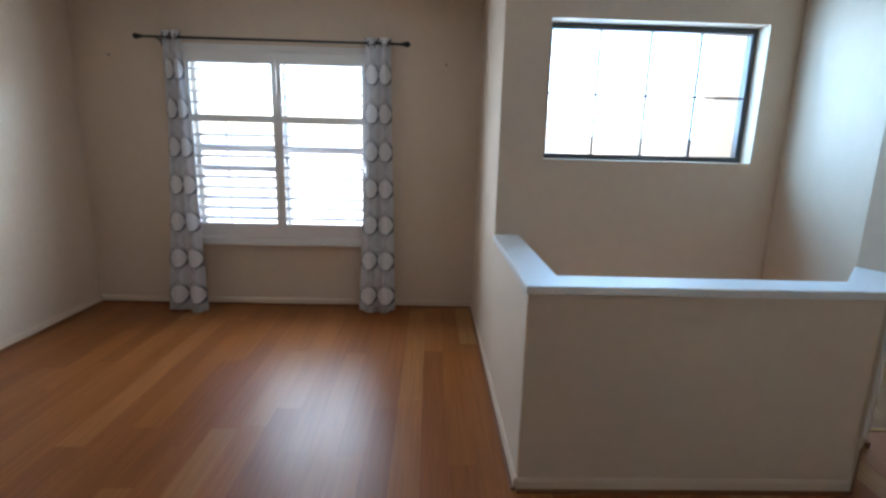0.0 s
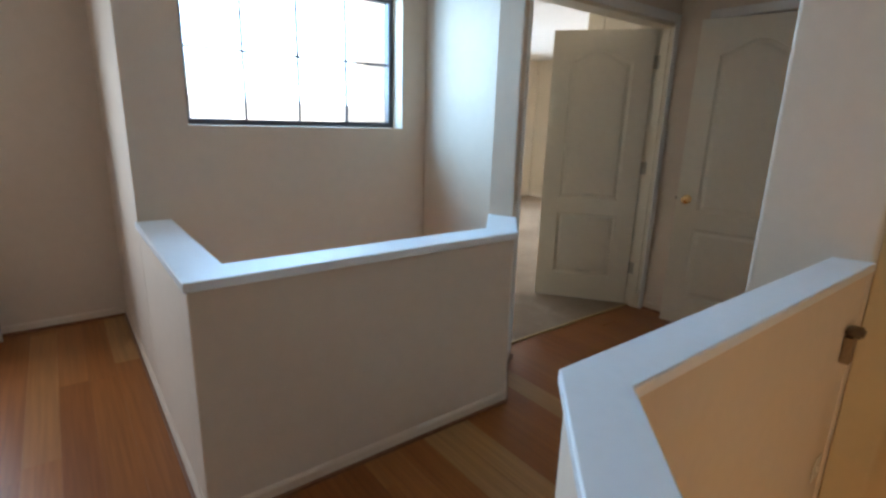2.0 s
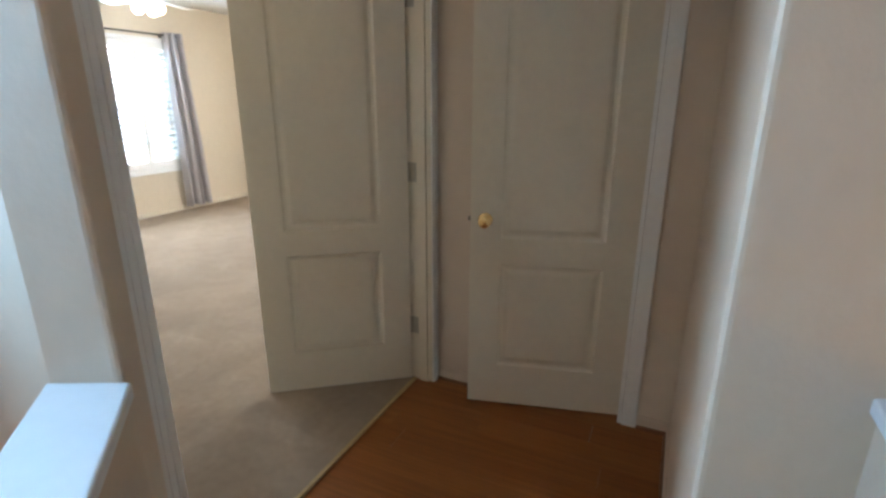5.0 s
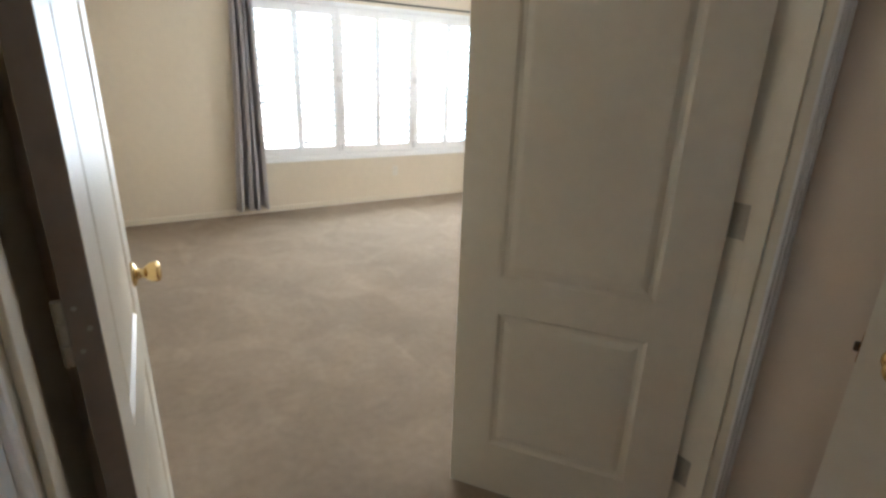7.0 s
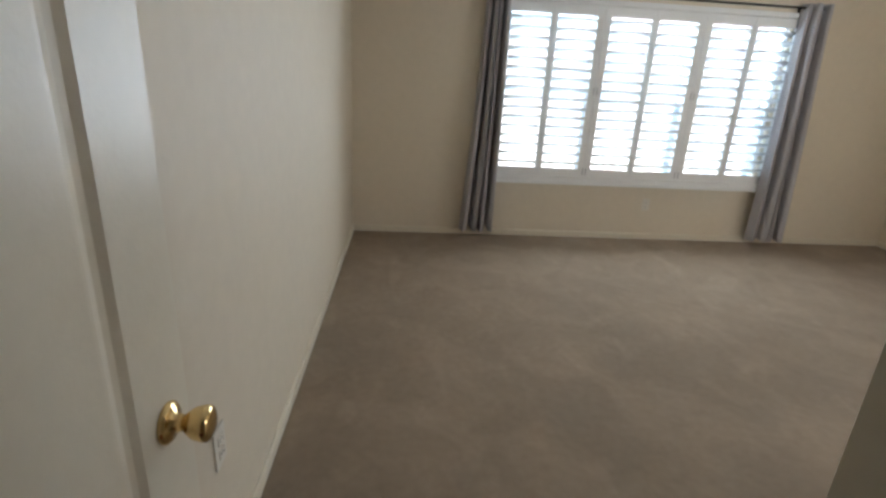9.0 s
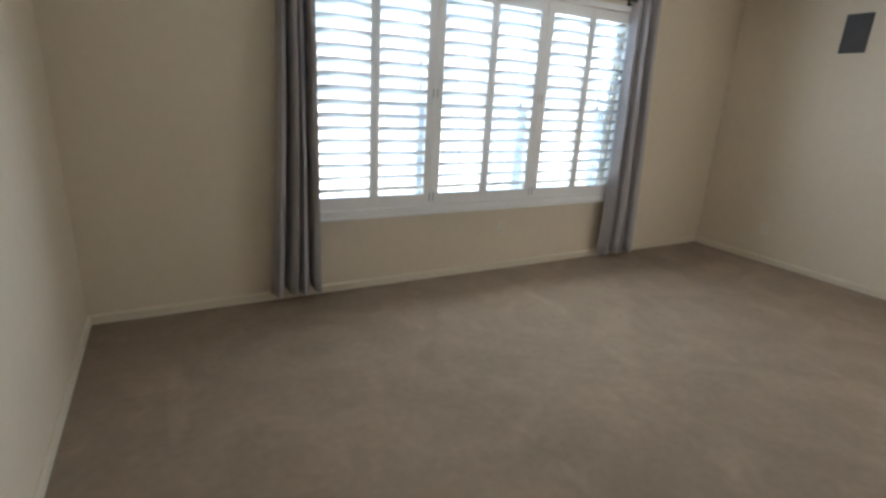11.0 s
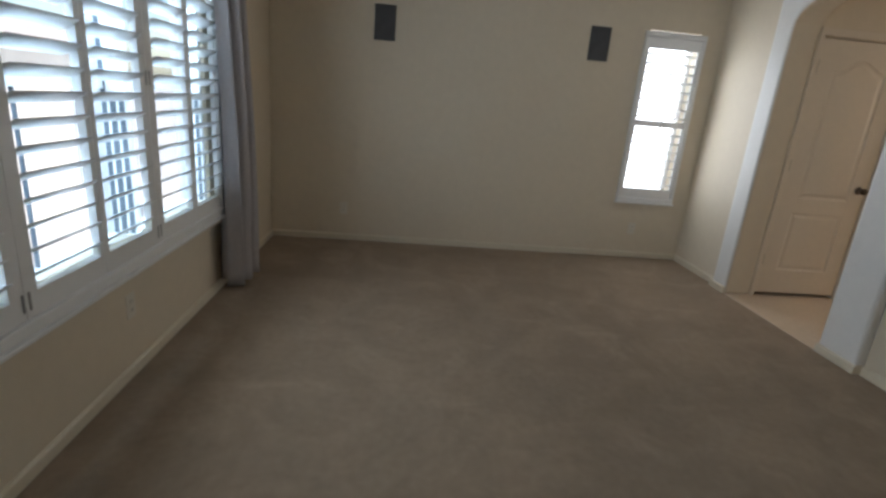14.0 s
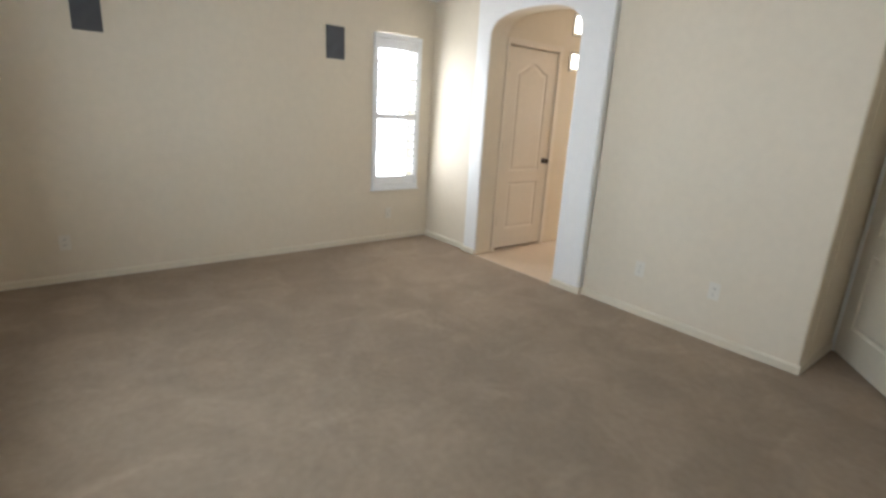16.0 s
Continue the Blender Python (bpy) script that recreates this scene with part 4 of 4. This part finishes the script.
def strip(bm, p, q, side, h, t):
    """A board from p to q whose room side lies to the left (side 1) or right (-1) of that way."""
    p, q = Vector((*p, 0)), Vector((*q, 0))
    d = (q - p).normalized()
    n = Vector((-d.y, d.x, 0)) * side
    a, b, c, e = p, q, q + n * t, p + n * t
    lo = [bm.verts.new(v) for v in (a, b, c, e)]
    top = Vector((0, 0, h))
    hi = [bm.verts.new(v) for v in (a + top, b + top, q + n * t * 0.45 + top, p + n * t * 0.45 + top)]
    mid = [bm.verts.new(v + Vector((0, 0, h * 0.82))) for v in (c, e)]
    for f in ((lo[0], lo[1], lo[2], lo[3]), (hi[0], hi[1], hi[2], hi[3]), (lo[3], lo[2], mid[0], mid[1]), (mid[1], mid[0], hi[2], hi[3]), (lo[0], lo[1], hi[1], hi[0]), (lo[0], lo[3], mid[1], hi[3], hi[0]), (lo[1], lo[2], mid[0], hi[2], hi[1])):
        bm.faces.new(f)
    bmesh.ops.recalc_face_normals(bm, faces=bm.faces[:])


def trim(name, runs, h, t, material, label):
    ob = new(name)
    tagged(ob, label, "trim", "", "structure")
    for p, q, side in runs:
        bm = bmesh.new()
        strip(bm, p, q, side, h, t)
        part("board", bm, material, ob)
    return ob


LOFT_RUNS = [((LX0, -4.2), (LX0, LY1), -1), ((LX0, LY1), (0, LY1), -1), ((0.016, LY1), (0.016, 0.006), -1), ((0.014, 0.008), (1.413, 0.008), -1), ((1.413, 0.008), (1.69, 0.285), -1),
             ((0.537, -1.016), (2.21, -1.016), 1), ((0.112, -1.441), (0.537, -1.016), 1), ((2.212, -1.0), (2.130, -0.736), 1), ((2.129, -0.736), (3.27, -0.736), 1), ((3.27, -0.736), (3.27, -0.601), 1), ((3.27, 0.172), (3.27, 0.371), 1), ((1.69, 0.290), (1.752, 0.332), -1)]
trim("baseboard_loft", LOFT_RUNS, 0.060, 0.012, M_WALL, "low painted baseboard round loft and hall")
shoe = trim("baseboard_shoe", [((p[0], p[1]), (q[0], q[1]), s) for p, q, s in LOFT_RUNS], 0.016, 0.022, M_SHOE, "brown stained shoe moulding at the boards")
part("end_block", box(1.757, 1.79, 0.318, 0.352, 0.0, 0.034, 0.005), M_SHOE, shoe)
trim("baseboard_bedroom", [((BX0, 1.255), (BX0, BY1), -1), ((BX0, BY1), (BX1, BY1), -1), ((BX1, BY1), (BX1, BY0), -1), ((BX1, BY0), (6.28, BY0), -1), ((6.28, BY0), (6.28, BY0 + 0.05), -1), ((6.292, BY0 + 0.05), (6.09, BY0 + 0.05), -1),
                           ((5.095, BY0 + 0.05), (4.798, BY0 + 0.05), -1), ((4.81, BY0 + 0.05), (4.81, BY0), -1), ((4.81, BY0), (3.224, BY0), -1), ((3.236, BY0), (3.236, 0.521), -1)], 0.062, 0.013, M_DOOR, "cream painted baseboard round the bedroom")
structure("trim_threshold", box(1.826, 3.211, 0.470, 0.487, 0.0, 0.010, 0.003), M_STRIP, "oak threshold strip between boards and carpet", "threshold")
structure("trim_bath_threshold", box(5.10, 6.085, BY0 + 0.02, BY0 + 0.055, 0.0, 0.009, 0.003), M_TILE, "pale tile edge at the arch", "threshold")

# ---- outside ----


def house(x, y, w, d, h, groups, label):
    """A stucco neighbour: walls, hipped roof, and windows in groups of tall panes on the side that faces the bedroom."""
    hs = thing("house", pose(x, y, -3.0), label, "house", "neighbouring houses")
    part("wall", box(0, w, 0, d, 0, h), M_STUCCO, hs)
    bm = bmesh.new()
    e = 0.6
    lo = [bm.verts.new(v) for v in ((-e, -e, h), (w + e, -e, h), (w + e, d + e, h), (-e, d + e, h))]
    hi = [bm.verts.new(v) for v in ((d / 2, d / 2, h + 1.7), (w - d / 2, d / 2, h + 1.7))]
    for f in ((lo[0], lo[1], hi[1], hi[0]), (lo[1], lo[2], hi[1]), (lo[2], lo[3], hi[0], hi[1]), (lo[3], lo[0], hi[0]), lo[::-1]):
        bm.faces.new(f)
    bmesh.ops.recalc_face_normals(bm, faces=bm.faces[:])
    part("roof", bm, M_ROOF, hs)
    for gx, gz, n, pw, ph in groups:
        wd = part("window", box(gx - 0.08, gx + n * pw + 0.08, -0.04, 0.02, gz - 0.08, gz + ph + 0.08), M_SHUT, hs)
        for k in range(n):
            part("pane", box(gx + k * pw + 0.05, gx + (k + 1) * pw - 0.05, -0.06, -0.03, gz, gz + ph), M_NGLASS, wd)
    return hs


house(4.0, 14.0, 18.0, 9.0, 4.9, [(6.0, 0.9, 3, 0.4, 3.4), (10.5, 0.9, 3, 0.45, 3.4), (14.6, 0.9, 3, 0.5, 3.4)], "pale stucco two-storey house across the yard")
structure("backdrop", box(16.0, 16.1, -9.0, 5.0, -3.0, 9.0), M_HAZE, "glowing white panel standing for the bright outside of the narrow window", "backdrop")

# ---- floor boards, each a piece of its own ----
boards = new("floor_boards")
tagged(boards, "honey brown bamboo floor boards with a satin sheen", "floor", "", "structure")
PLANK_W, GAP = 0.128, 0.0003
plank_meshes = {}


def plank(x0, x1, y0, y1):
    key = (round(x1 - x0, 3), round(y1 - y0, 2))
    if key not in plank_meshes:
        w, l = x1 - x0, round(y1 - y0, 2)
        bm = bmesh.new()
        c = 0.0003
        lo = [bm.verts.new(v) for v in ((0, 0, -0.012), (w, 0, -0.012), (w, l, -0.012), (0, l, -0.012))]
        md = [bm.verts.new(v) for v in ((0, 0, -c), (w, 0, -c), (w, l, -c), (0, l, -c))]
        hi = [bm.verts.new(v) for v in ((c, c, 0), (w - c, c, 0), (w - c, l - c, 0), (c, l - c, 0))]
        for a, b in ((lo, md), (md, hi)):
            for i in range(4):
                bm.faces.new((a[i], a[(i + 1) % 4], b[(i + 1) % 4], b[i]))
        bm.faces.new(hi)
        me = bpy.data.meshes.new("plank")
        bm.to_mesh(me)
        bm.free()
        me.materials.append(M_WOOD)
        plank_meshes[key] = me
    ob = new("plank", plank_meshes[key])
    ob.parent = boards
    ob.location = (x0, y0, random.uniform(-0.0003, 0.0003))


rnd = random.Random(42)


def lay(x0, x1, y0, y1):
    n0, n1 = math.floor(x0 / PLANK_W), math.ceil(x1 / PLANK_W)
    for k in range(n0, n1):
        a, b = max(x0, k * PLANK_W), min(x1, (k + 1) * PLANK_W)
        if b - a < 0.01:
            continue
        y = y0 - rnd.uniform(0, 1.2)
        while y < y1:
            l = rnd.choice((0.9, 1.2, 1.5, 1.8))
            p, q = max(y0, y), min(y1, y + l)
            if q - p > 0.02:
                plank(a + GAP / 2, b - GAP / 2, p + GAP / 2, q - GAP / 2)
            y += l


lay(LX0, 0.0, -4.2, LY1)
lay(0.0, 0.16, -4.2, 0.02)
lay(0.16, 0.60, -1.35, 0.02)
lay(0.60, 1.44, -1.02, 0.02)
lay(1.44, 3.40, -1.02, 0.472)
